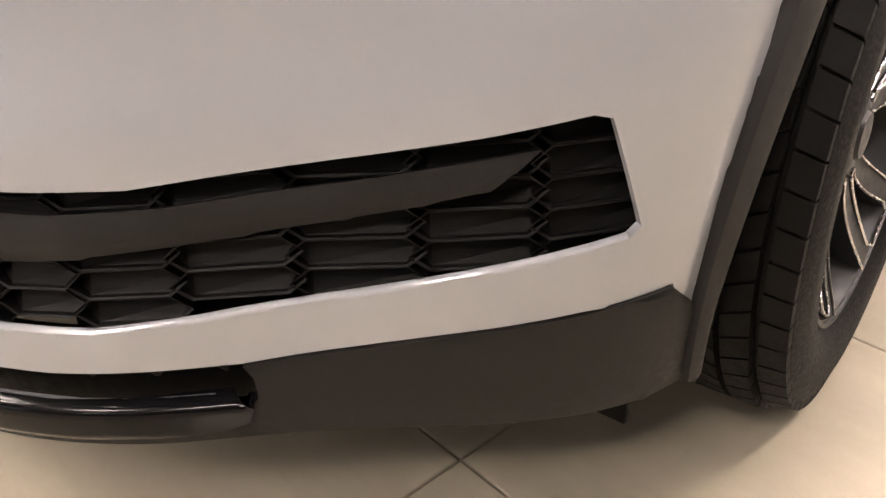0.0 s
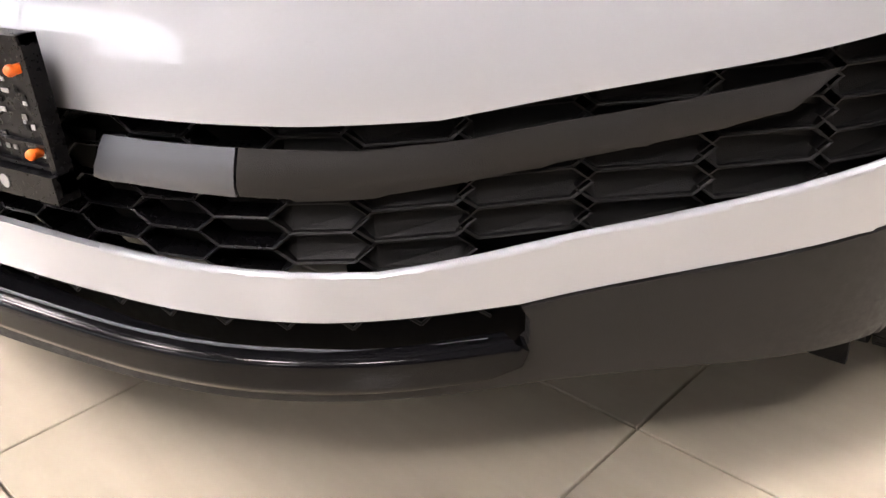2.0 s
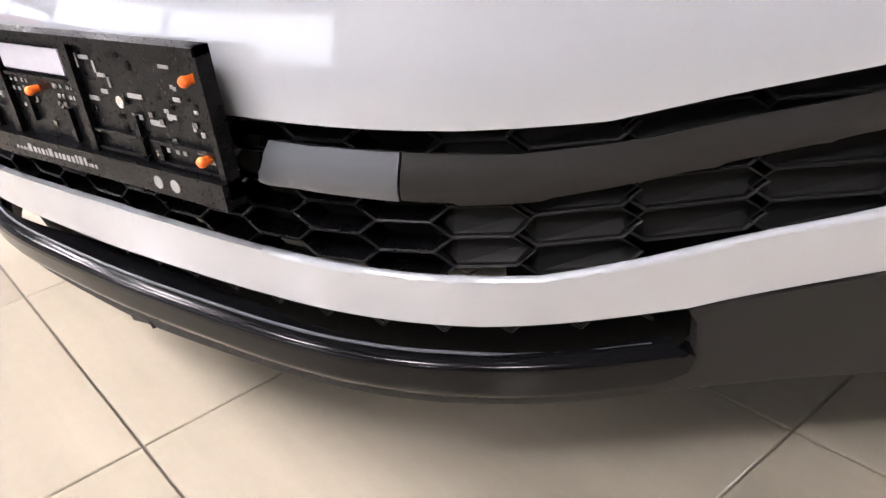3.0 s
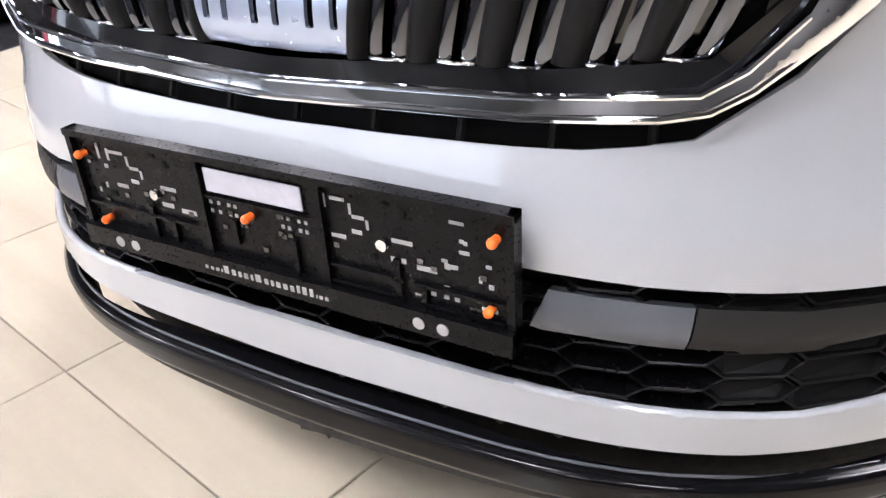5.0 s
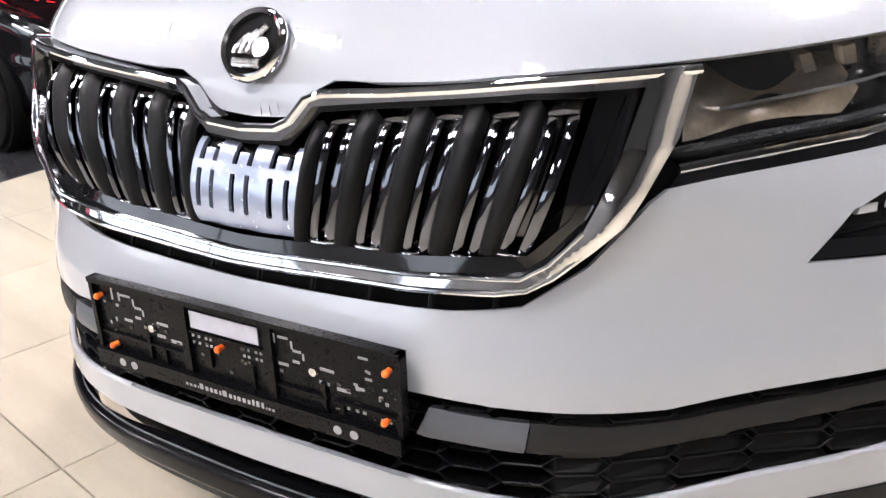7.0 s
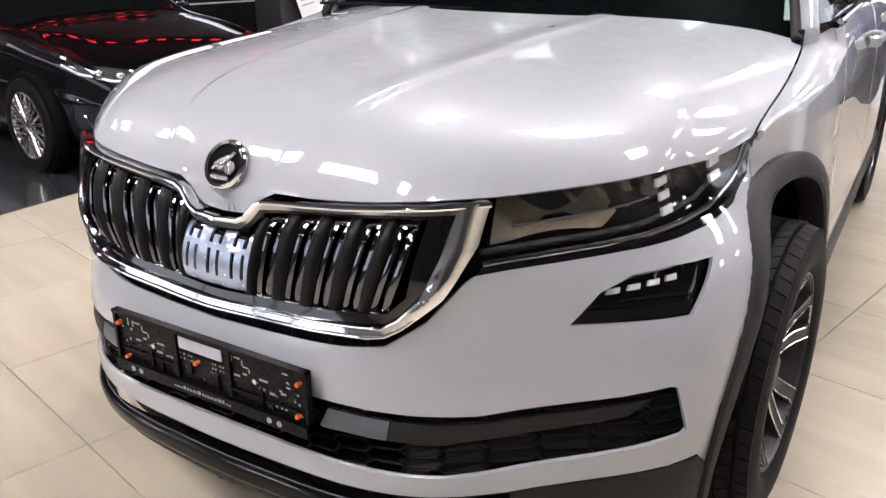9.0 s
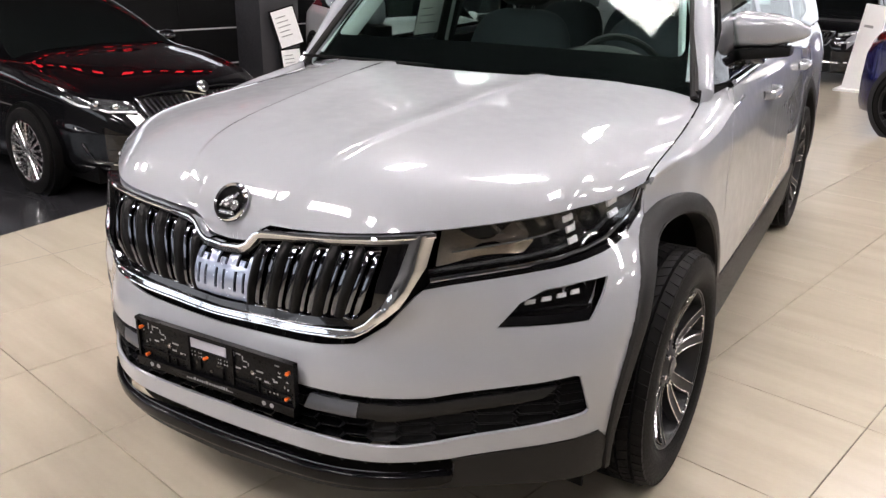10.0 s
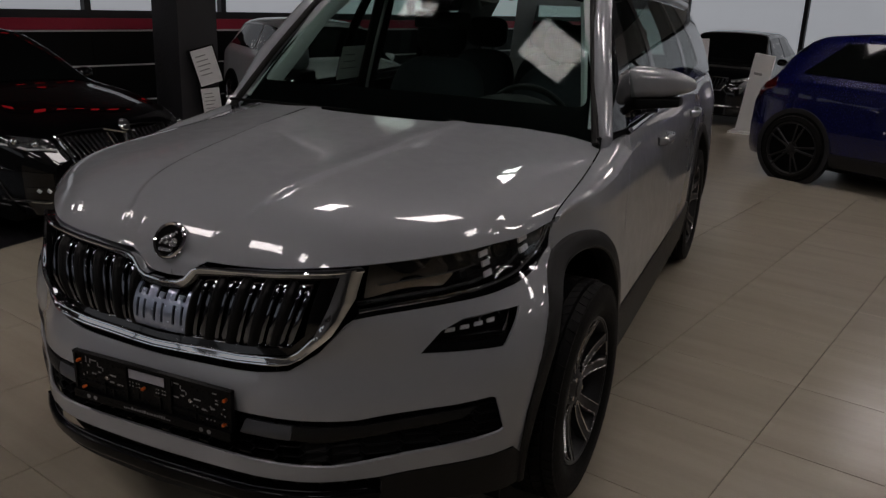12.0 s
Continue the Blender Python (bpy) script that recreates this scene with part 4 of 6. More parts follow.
def wheel(parent, x, y, m, steer=0):
    w = new("wheel")
    w.parent = parent
    w.matrix_local = pose(m * x, y, WHEEL_R, 0, 0, steer if m > 0 else 180 + steer)
    r = WHEEL_R
    prof = [(-0.2, 0.23), (-0.215, 0.25), (-0.228, 0.3), (-0.222, 0.328), (-0.205, r - 0.014), (-0.195, r - 0.008), (-0.19, r - 0.016)]
    for g in (-0.16, -0.118, -0.076, -0.038):
        prof += [(g - 0.006, r - 0.009), (g - 0.005, r - 0.018), (g + 0.004, r - 0.018), (g + 0.005, r - 0.009)]
    prof += [(-0.022, r - 0.016), (-0.008, 0.328), (0.0, 0.305), (-0.003, 0.262), (-0.016, 0.242), (-0.022, 0.236), (-0.03, 0.228)]
    tyre = part("tyre", turned(prof, 96, close=True), RUBBER, w, "black tyre with block tread")
    # tread blocks
    bm = bmesh.new()
    for row, (c, wd, skew) in enumerate(((-0.176, 0.03, 0.25), (-0.138, 0.034, -0.5), (-0.097, 0.034, 0.5), (-0.058, 0.03, -0.5), (-0.022, 0.027, 0.3))):
        n = 60
        for k in range(n):
            a0, da = 2 * math.pi * (k + 0.3 * row) / n, 2 * math.pi / n * 0.9
            drop = 0.0 if 0 < row < 4 else 0.006
            vs = []
            for rr in (r - 0.014 - drop, r - drop):
                for u, v in ((-1, 0), (1, 0), (1, 1), (-1, 1)):
                    an = a0 + da * v + skew * u * wd / 2 / r
                    edge = 0.006 if (row == 4 and u > 0) or (row == 0 and u < 0) else 0.0
                    vs.append(bm.verts.new((c + u * wd / 2, (rr - edge) * math.cos(an), (rr - edge) * math.sin(an))))
            for q in ((4, 5, 6, 7), (0, 1, 5, 4), (1, 2, 6, 5), (2, 3, 7, 6), (3, 0, 4, 7)):
                bm.faces.new([vs[i] for i in q])
    part("tread", bm, RUBBER, tyre, smooth=False)
    rim = part("rim", turned([(-0.2, 0.225), (-0.03, 0.228), (-0.02, 0.238), (-0.016, 0.236), (-0.018, 0.228), (-0.04, 0.219), (-0.1, 0.205), (-0.2, 0.2)], 60, close=True), DARKALLOY, w)
    part("rim_edge", turned([(-0.02, 0.238), (-0.0135, 0.237), (-0.0135, 0.232), (-0.02, 0.23)], 60, close=True), DARKALLOY, w)
    part("brake_disc", turned([(-0.15, 0.02), (-0.15, 0.155), (-0.13, 0.155), (-0.13, 0.02)], 40), MATTBLACK, w)
    part("caliper", moved(box(-0.17, -0.09, -0.05, 0.05, -0.06, 0.06), Matrix.Translation((0, 0.13, 0.05))), MATTBLACK, w, bevel=0.015)
    part("hub", turned([(-0.14, 0.001), (-0.13, 0.08), (-0.055, 0.066), (-0.042, 0.04), (-0.04, 0.034), (-0.042, 0.031), (-0.036, 0.028), (-0.034, 0.001)], 30), DARKALLOY, w)
    for k in range(5):
        a = 2 * math.pi * (k + 0.5) / 5 + 0.3
        part("wheel_bolt", cyl(0.008, 0.012, 8, m=Matrix.Translation((-0.046, 0.05 * math.cos(a), 0.05 * math.sin(a))) @ Matrix.Rotation(math.pi / 2, 4, "Y")), CHROME, w)
    def on_rim(rr, an, out=0.0):
        return Vector((-0.044 + 0.03 * (rr / 0.23) ** 2 - 0.014 * math.sin(math.pi * min(1, rr / 0.22)) + out, rr * math.cos(an), rr * math.sin(an)))

    def blade_between(line_a, line_b, name, deep=0.03):
        """A solid arm between two lines of points on the wheel's face."""
        bm, rings = bmesh.new(), []
        for p, q in zip(line_a, line_b):
            rings.append([bm.verts.new(v) for v in (p, q, q - Vector((deep, 0, 0)), p - Vector((deep, 0, 0)))])
        for p, q in zip(rings, rings[1:]):
            for i in range(4):
                bm.faces.new((p[i], p[(i + 1) % 4], q[(i + 1) % 4], q[i]))
        bm.faces.new(rings[0])
        bm.faces.new(rings[-1][::-1])
        return part(name, bm, DARKALLOY, w)

    for k in range(5):
        a0 = 2 * math.pi * k / 5 + 0.3
        for side in (-1, 1):
            inner = [on_rim(0.06 + 0.165 * t, a0 + side * (0.06 + 0.1 * t)) for t in [i / 8 for i in range(9)]]
            outer = [on_rim(0.06 + 0.165 * t, a0 + side * (0.34 - 0.02 * t)) for t in [i / 8 for i in range(9)]]
            spoke = blade_between(inner, outer, "spoke")
            part("spoke_edge", tube([p + Vector((0.002, 0, 0)) for p in outer], 0.0019, 6, up=(1, 0, 0)), SILVER, spoke, "bright machined spoke edge")
        # a long bright-rimmed window in each arm
        loop = [on_rim(0.085 + 0.125 * t, a0 - 0.02 - 0.15 * t, 0.002) for t in (0, 0.2, 0.4, 0.6, 0.8, 1.0)]
        loop += [on_rim(0.221, a0 + an, 0.002) for an in (-0.13, -0.06, 0.0, 0.06, 0.13)]
        loop += [on_rim(0.085 + 0.125 * t, a0 + 0.02 + 0.15 * t, 0.002) for t in (1.0, 0.8, 0.6, 0.4, 0.2, 0)]
        part("spoke_window", tube(loop, 0.0022, 6, closed=True, up=(1, 0, 0)), SILVER, rim, "bright machined edge of a spoke window")
    return w


for y in (YF, YR):
    for m in (1, -1):
        # the front wheels stand turned a little out
        wheel(car, 0.968 if y < 2 else 0.9, y - 0.045 if y < 2 else y, m, (-2 if m > 0 else 2) if y < 2 else 0)

# dark inside of the arches, the flaps before the front wheels and the underside
for m in (1, -1):
    bm = box(0.56, 0.83, 0.425, 0.44, 0.17, 0.3)
    for v in bm.verts:
        v.co = Vector((m * v.co.x, v.co.y - 0.12 * (0.83 - v.co.x), v.co.z + (0.05 * (0.83 - v.co.x) / 0.27 if v.co.z < 0.2 else 0.0)))
    bmesh.ops.recalc_face_normals(bm, faces=bm.faces)
    part("air_deflector", bm, MATTBLACK, car, bevel=0.004)
part("underbody", box(-0.55, 0.55, 0.4, 4.4, 0.24, 0.45), MATTBLACK, car, bevel=0.03)
part("engine_bay", box(-0.53, 0.53, 0.36, 1.0, 0.45, 0.84), MATTBLACK, car, bevel=0.03)

# ---- upper grille ----
CH_OUT = [(a, b) for a, b in CHROME_TOP] + [(0.57, 0.81), (0.506, 0.72), (0.43, 0.658), (0.4, 0.642), (0.365, 0.636), (0.253, 0.63), (0, 0.626)]
CH_IN = [(0, 0.78), (0.06, 0.783), (0.085, 0.8), (0.108, 0.827), (0.4, 0.858), (0.53, 0.864), (0.502, 0.793), (0.462, 0.716), (0.424, 0.678), (0.392, 0.66), (0.254, 0.651), (0, 0.646)]


def frame_f(s, z):
    a = np.abs(np.asarray(s))
    mid = np.interp(z, [0.66, 0.72, 0.8, 0.88], [0.425, 0.487, 0.535, 0.56])
    return skin(s, z, 0.018 + 0.009 * np.exp(-(((a - mid) / 0.022) ** 2)) * ease(a, 0.4, 0.49))


chrome = panel("grille_frame", both(CH_OUT), frame_f, CHROME, car, holes=[both(CH_IN)], step=0.008, thick=0.03, label="wide chrome grille surround")
panel("grille_surround", both([(0, 0.79), (0.07, 0.795), (0.11, 0.838), (0.534, 0.873), (0.502, 0.783), (0.457, 0.707), (0.396, 0.649), (0, 0.63)]), on_skin(0.006), GLOSSBLACK, car,
      holes=[both([(0, 0.772), (0.066, 0.775), (0.112, 0.818), (0.4, 0.849), (0.514, 0.854), (0.485, 0.787), (0.449, 0.723), (0.4, 0.68), (0.255, 0.665), (0, 0.658)])], step=0.02, thick=0.03, label="gloss black inner frame")
for m in (1, -1):
    part("chrome_bead", tube([at_skin(m * a, b - 0.004, 0.02) for a, b in dense(CHROME_TOP, 0.03, False)], 0.0055, 8), CHROME, chrome)
    part("chrome_bead", tube([at_skin(m * a, b + 0.004, 0.02) for a, b in dense(CH_OUT[len(CHROME_TOP) + 1:], 0.03, False)], 0.0035, 8), CHROME, chrome)
    part("chrome_bead", tube([at_skin(m * a, b - 0.002, 0.02) for a, b in dense(CH_IN[7:], 0.03, False)], 0.003, 8), CHROME, chrome)
panel("grille_shade", both([(0, 0.86), (0.589, 0.885), (0.571, 0.747), (0.451, 0.592), (0, 0.58)]), on_skin(-0.1), MATTBLACK, car)
panel("grille_gap", both([(0, 0.64), (0.368, 0.654), (0.468, 0.746), (0.552, 0.808), (0.59, 0.767), (0.519, 0.677), (0.422, 0.603), (0, 0.585)]), on_skin(-0.03), MATTBLACK, car)
for k in range(-5, 6):
    part("gap_rib", tube([at_skin(k * 0.085 + 0.02, 0.6, -0.015), at_skin(k * 0.085 + 0.02, 0.632, -0.015)], 0.004, 6), CLAD, car)


def rib_low(s):
    return float(np.interp(abs(s), [0, 0.25, 0.36, 0.4, 0.43, 0.5], [0.66, 0.665, 0.674, 0.682, 0.698, 0.8]))


def rib_top(s):
    return float(np.interp(abs(s), [0, 0.06, 0.1, 0.13, 0.3, 0.5], [0.772, 0.776, 0.806, 0.826, 0.844, 0.86]))


def rib_lean(s):
    return 0.02 + 0.042 * float(np.clip((abs(s) - 0.12) / 0.28, 0, 1))


def rib_face(mid, half, low, top, depth, crown, m, push=0.024):
    """An upright rib that bulges forward and leans outward with its height; a runs across it."""
    lean = rib_lean(mid)

    def f(a, b):
        v = np.clip((np.asarray(b, float) - low) / (top - low), 0, 1)
        bulge = push * np.sin(np.pi * np.clip(v * 0.94 + 0.03, 0, 1)) ** 0.6 - 0.12 * np.clip(v - 0.82, 0, 1) ** 1.5
        e = np.clip(np.abs(np.asarray(a)) / half, 0, 1)
        return skin((np.asarray(a) + mid + lean * (v - 0.5)) * m, b, depth + bulge - crown * e**2.5)
    return f


PAIRS = (0.13, 0.2, 0.272, 0.346, 0.412)
for m in (1, -1):
    flip = m < 0
    for k, s0 in enumerate(PAIRS):
        lean = rib_lean(s0)
        low, top = rib_low(s0 - lean / 2), rib_top(s0 + lean / 2) - 0.006
        rib = None
        for off in (-0.0125, 0.0125):
            f = rib_face(s0 + off, 0.0068, low, top - 0.01, -0.002, 0.0022, m)
            rib = panel("grille_rib", [(-0.0068, low), (0.0068, low), (0.0068, top - 0.01), (-0.0068, top - 0.01)], f, DARKCHROME, car, step=0.0034, flip=flip, thick=0.03, label="polished dark grille strip")
        f = rib_face(s0, 0.02, low, top, -0.006, 0.003, m)
        panel("rib_head", [(-0.019, top - 0.016), (0.019, top - 0.016), (0.026, top), (-0.012, top)], f, DARKCHROME, rib, step=0.006, flip=flip, thick=0.012, label="polished cap of a rib pair")
        panel("rib_foot", [(-0.018, low - 0.001), (0.018, low - 0.001), (0.018, low + 0.002), (-0.018, low + 0.002)], lambda a, b, f=f: f(a, b) + np.array([0, -0.005, 0]), CHROME, rib, step=0.006, flip=flip, thick=0.006)
        panel("rib_slot", [(-0.006, low + 0.004), (0.006, low + 0.004), (0.006, top - 0.02), (-0.006, top - 0.02)], rib_face(s0, 0.006, low, top, -0.022, 0.0, m), GLOSSBLACK, rib, step=0.01, flip=flip, thick=0.004)
    for a, half in ((0.1, 0.0125), (0.165, 0.0175), (0.236, 0.018), (0.309, 0.0185), (0.379, 0.0165)):
        low, top = rib_low(a), rib_top(a + rib_lean(a) / 2) - 0.004
        panel("wide_rib", [(-half, low), (half, low), (half, top - 0.012), (half * 0.2, top), (-half, top - 0.004)], rib_face(a, half, low, top, 0.004, 0.014, m, 0.027), RIBBLACK, car, step=0.005, flip=flip, thick=0.03, label="matt black grille rib")
    panel("corner_filler", [(0.432, 0.69), (0.452, 0.712), (0.489, 0.78), (0.517, 0.858), (0.482, 0.858), (0.45, 0.77)], on_skin(0.001, m), GLOSSBLACK, car, step=0.02, flip=flip, thick=0.02)

# silver sensor cover in the middle of the grille, moulded like the ribs beside it
def cover(s, z):
    v = np.clip((np.asarray(z) - 0.662) / 0.11, 0, 1)
    wave = 0.0008 * np.cos(np.asarray(s) * 2 * np.pi / 0.062)
    return skin(s, z, 0.001 + wave * -1 + 0.023 * np.sin(np.pi * v) ** 0.6)


STRIPS = (-0.062, 0.0, 0.062)
slits = [rounded([(c - 0.0042, 0.687), (c + 0.0042, 0.687), (c + 0.0042, 0.737), (c - 0.0042, 0.737)], 0.002, 2) for c in [x + d for x in STRIPS for d in (-0.0125, 0.0125)]]
edge = [(-0.09, 0.664), (0.09, 0.664), (0.09, 0.772)]
for c in STRIPS[::-1]:
    edge += [(c + 0.017, 0.772), (c + 0.017, 0.748), (c + 0.0085, 0.748), (c + 0.0085, 0.762), (c - 0.0085, 0.762), (c - 0.0085, 0.748), (c - 0.017, 0.748), (c - 0.017, 0.772)]
edge += [(-0.09, 0.772)]
panel("sensor_cover", edge, cover, RADAR, car, holes=slits, step=0.006, thick=0.006, label="satin silver sensor cover with dark slits")
panel("sensor_back", [(-0.088, 0.666), (0.088, 0.666), (0.088, 0.771), (-0.088, 0.771)], lambda s, z: cover(s, z) + np.array([0, 0.012, 0]), GLOSSBLACK, car, step=0.02)

# round badge on the nose of the bonnet: a chrome ring and plain raised shapes
bc = Vector(bonnet(0.0, 0.08))
n0 = (Vector(bonnet(0.0, 0.14)) - Vector(bonnet(0.0, 0.04))).normalized()
out = Vector((0, -n0.z, n0.y)).normalized()
bq = Matrix.Translation(bc + out * 0.004) @ out.to_track_quat("X", "Z").to_matrix().to_4x4()
badge = part("badge", turned([(0.0, 0.051), (0.007, 0.05), (0.011, 0.046), (0.008, 0.041), (0.0, 0.04)], 48, m=bq), CHROME, car, "round chrome badge with raised shapes")
part("badge_face", turned([(0.001, 0.001), (0.003, 0.02), (0.002, 0.042), (0.0, 0.043)], 40, m=bq), MATTBLACK, badge)
part("badge_shape", moved(cyl(0.013, 0.009, 24), bq @ Matrix.Translation((0.006, 0.018, -0.006)) @ Matrix.Rotation(math.pi / 2, 4, "Y")), SILVER, badge)
for k in range(3):
    curve = [bq @ Vector((0.005, -0.026 + 0.011 * k + 0.02 * (i / 5) ** 2, -0.014 + (0.026 + 0.006 * k) * i / 5)) for i in range(6)]
    part("badge_shape", tube(curve, 0.0042, 8), SILVER, badge)
part("badge_shape", tube([bq @ Vector((0.006, -0.022, -0.026)), bq @ Vector((0.006, 0.022, -0.026))], 0.006, 8), SILVER, badge)

# ---- empty number plate holder ----
holder = thing("plate_holder", "empty black plastic number plate holder with orange pins", "plate holder")
W2, Z0, Z1, YP = 0.265, 0.433, 0.569, -0.012


def hp(u, v):
    return -W2 + 2 * W2 * u, Z1 - (Z1 - Z0) * v


def hbox(name, u0, v0, u1, v1, y0, y1, material, parent=None, bevel=0.0, label=""):
    (x0, z1), (x1, z0) = hp(u0, v0), hp(u1, v1)
    return part(name, box(x0, x1, YP - y1, YP - y0, z0, z1), material, parent or holder, label, bevel=bevel)


hbox("back_plate", 0.004, 0.02, 0.996, 0.86, -0.008, 0.0, PLATEBLACK, bevel=0.003)
hbox("top_rail", 0.0, 0.0, 1.0, 0.055, -0.008, 0.009, PLATEBLACK, bevel=0.003)
hbox("side_rail", 0.0, 0.0, 0.014, 0.95, -0.008, 0.007, PLATEBLACK, bevel=0.003)
hbox("side_rail", 0.986, 0.0, 1.0, 0.95, -0.008, 0.007, PLATEBLACK, bevel=0.003)
foot = hbox("advert_bar", 0.0, 0.825, 1.0, 1.0, -0.008, 0.013, PLATEBLACK, bevel=0.004)
for u in (0.345, 0.625):
    hbox("rib", u - 0.012, 0.06, u + 0.012, 0.82, 0, 0.007, PLATEBLACK, bevel=0.001)
for u0, u1, v in ((0.02, 0.33, 0.63), (0.64, 0.79, 0.66), (0.81, 0.98, 0.66), (0.64, 0.79, 0.79), (0.82, 0.98, 0.8), (0.36, 0.61, 0.34)):
    hbox("rib", u0, v - 0.012, u1, v + 0.012, 0, 0.005, PLATEBLACK)
for u, v0, v1 in ((0.2, 0.55, 0.82), (0.255, 0.62, 0.82), (0.78, 0.5, 0.82), (0.83, 0.66, 0.8), (0.42, 0.5, 0.7), (0.56, 0.55, 0.8)):
    hbox("rib", u - 0.006, v0, u + 0.006, v1, 0, 0.005, PLATEBLACK)
hbox("label_sticker", 0.365, 0.115, 0.59, 0.3, 0.0015, 0.003, LEATHER, label="blank grey sticker")
rnd = random.Random(5)


def slot(u, v, w, h, pale):
    (x0, z1), (x1, z0) = hp(u - w / 2, v), hp(u + w / 2, v + h)
    part("slot_hole", box(x0, x1, YP - 0.0012, YP - 0.0004, z0, z1), PRINT if pale else MATTBLACK, holder, smooth=False)


for c in (0.2, 0.735):
    # upright pairs over the screw, a stepped run beside it, dashes below and a fine field towards the outer end
    for du, dv, w, h, pale in ((-0.125, 0.1, 0.006, 0.13, True), (-0.098, 0.13, 0.006, 0.1, True), (-0.07, 0.14, 0.03, 0.025, True), (-0.045, 0.17, 0.005, 0.08, True), (-0.03, 0.25, 0.024, 0.025, True), (-0.012, 0.27, 0.005, 0.07, True),
                               (-0.075, 0.42, 0.03, 0.03, True), (-0.035, 0.36, 0.02, 0.03, True), (0.055, 0.36, 0.04, 0.03, True), (0.045, 0.5, 0.03, 0.035, True), (0.1, 0.52, 0.038, 0.035, True), (-0.005, 0.52, 0.016, 0.03, False),
                               (0.03, 0.1, 0.014, 0.03, False), (0.06, 0.14, 0.01, 0.06, False), (-0.11, 0.5, 0.02, 0.05, False), (0.0, 0.6, 0.012, 0.05, False), (0.16, 0.14, 0.026, 0.022, True), (0.172, 0.34, 0.018, 0.025, True), (0.152, 0.46, 0.014, 0.03, True)):
        u = c + du
        if 0.02 < u < 0.975 and not 0.335 < u < 0.63:
            slot(u, dv, w, h, pale)
    for i in range(14):
        u, v = (c + 0.12 + rnd.uniform(0, 0.1) if c > 0.5 else c - 0.08 - rnd.uniform(0, 0.09)), rnd.uniform(0.14, 0.56)
        slot(u, v, rnd.uniform(0.005, 0.011), rnd.uniform(0.02, 0.045), rnd.random() < 0.5)
for u in (0.365, 0.385, 0.41, 0.425, 0.535, 0.55, 0.575, 0.59):
    slot(u, 0.38, 0.007, 0.028, True)
    slot(u, 0.455, 0.007, 0.028, True)
for i in range(26):
    u, v = rnd.choice([rnd.uniform(0.03, 0.32), rnd.uniform(0.65, 0.96), rnd.uniform(0.37, 0.6)]), rnd.uniform(0.36, 0.76)
    hbox("dark_hole", u - 0.006, v, u + 0.006, v + 0.04, 0.0004, 0.0016, GLOSSBLACK)
for u in (0.845, 0.87, 0.89, 0.94, 0.96):
    slot(u, 0.7 + 0.02 * (u > 0.92), 0.009, 0.03, True)
for u, v in ((0.035, 0.2), (0.062, 0.76), (0.462, 0.44), (0.965, 0.2), (0.955, 0.71)):
    x, z = hp(u, v)
    pin = part("pin", cyl(0.0042, 0.009, 12, m=Matrix.Translation((x, YP - 0.005, z)) @ Matrix.Rotation(math.pi / 2, 4, "X")), ORANGE, holder, "orange plastic pin")
    part("pin_head", ball(0.005, Matrix.Translation((x, YP - 0.0095, z)), u=10, v=8), ORANGE, pin)
for u, v in ((0.218, 0.44), (0.752, 0.42)):
    x, z = hp(u, v)
    part("screw", cyl(0.0058, 0.004, 14, m=Matrix.Translation((x, YP - 0.003, z)) @ Matrix.Rotation(math.pi / 2, 4, "X")), SILVER, holder, "zinc screw head")
x = 0.338
for k, wide in enumerate((8, 8, 8, 3, 12, 10, 8, 10, 6, 14, 9, 7, 10, 10, 9, 7, 10, 8, 3, 7, 7)):
    small = k < 4 or k > 17
    w, h = wide * 0.00118, 0.026 if small else (0.062 if k in (4, 9, 15, 16, 17) else 0.045)
    hbox("print_bar", x, 0.938 - h, x + w * 0.8, 0.938, 0.0131, 0.0138, PRINT, foot)
    x += w * 1.12 + 0.0035
for u in (0.1, 0.145, 0.825, 0.872):
    x, z = hp(u, 0.915)
    part("print_mark", cyl(0.0062, 0.0008, 16, m=Matrix.Translation((x, YP - 0.0134, z)) @ Matrix.Rotation(math.pi / 2, 4, "X")), PRINT, foot)

# ---- inside the pale grey car ----
part("dashboard", moved(box(-0.7, 0.7, 1.42, 1.8, 0.76, 1.045), Matrix()), FABRIC, car, bevel=0.08)
part("instrument_hood", moved(ball(1.0, Matrix.Diagonal((0.22, 0.14, 0.1, 1))), Matrix.Translation((0.36, 1.68, 1.06))), FABRIC, car)
part("door_trim", box(0.77, 0.8, 1.5, 3.3, 0.5, 1.07), FABRIC, car)
part("door_trim", box(-0.8, -0.77, 1.5, 3.3, 0.5, 1.07), FABRIC, car)
part("cabin_floor", box(-0.75, 0.75, 1.2, 4.3, 0.42, 0.5), FABRIC, car)
steer = part("steering_wheel", moved(turned([(0.012 * math.cos(a), 0.18 + 0.014 * math.sin(a)) for a in [k * math.pi / 4 for k in range(8)]], 40, close=True), Matrix.Translation((0.38, 1.86, 1.02)) @ Matrix.Rotation(radians(90), 4, "Z") @ Matrix.Rotation(radians(-25), 4, "Y")), FABRIC, car)
part("airbag_boss", moved(ball(1.0, Matrix.Diagonal((0.075, 0.03, 0.06, 1))), Matrix.Translation((0.38, 1.86, 1.02))), FABRIC, steer)


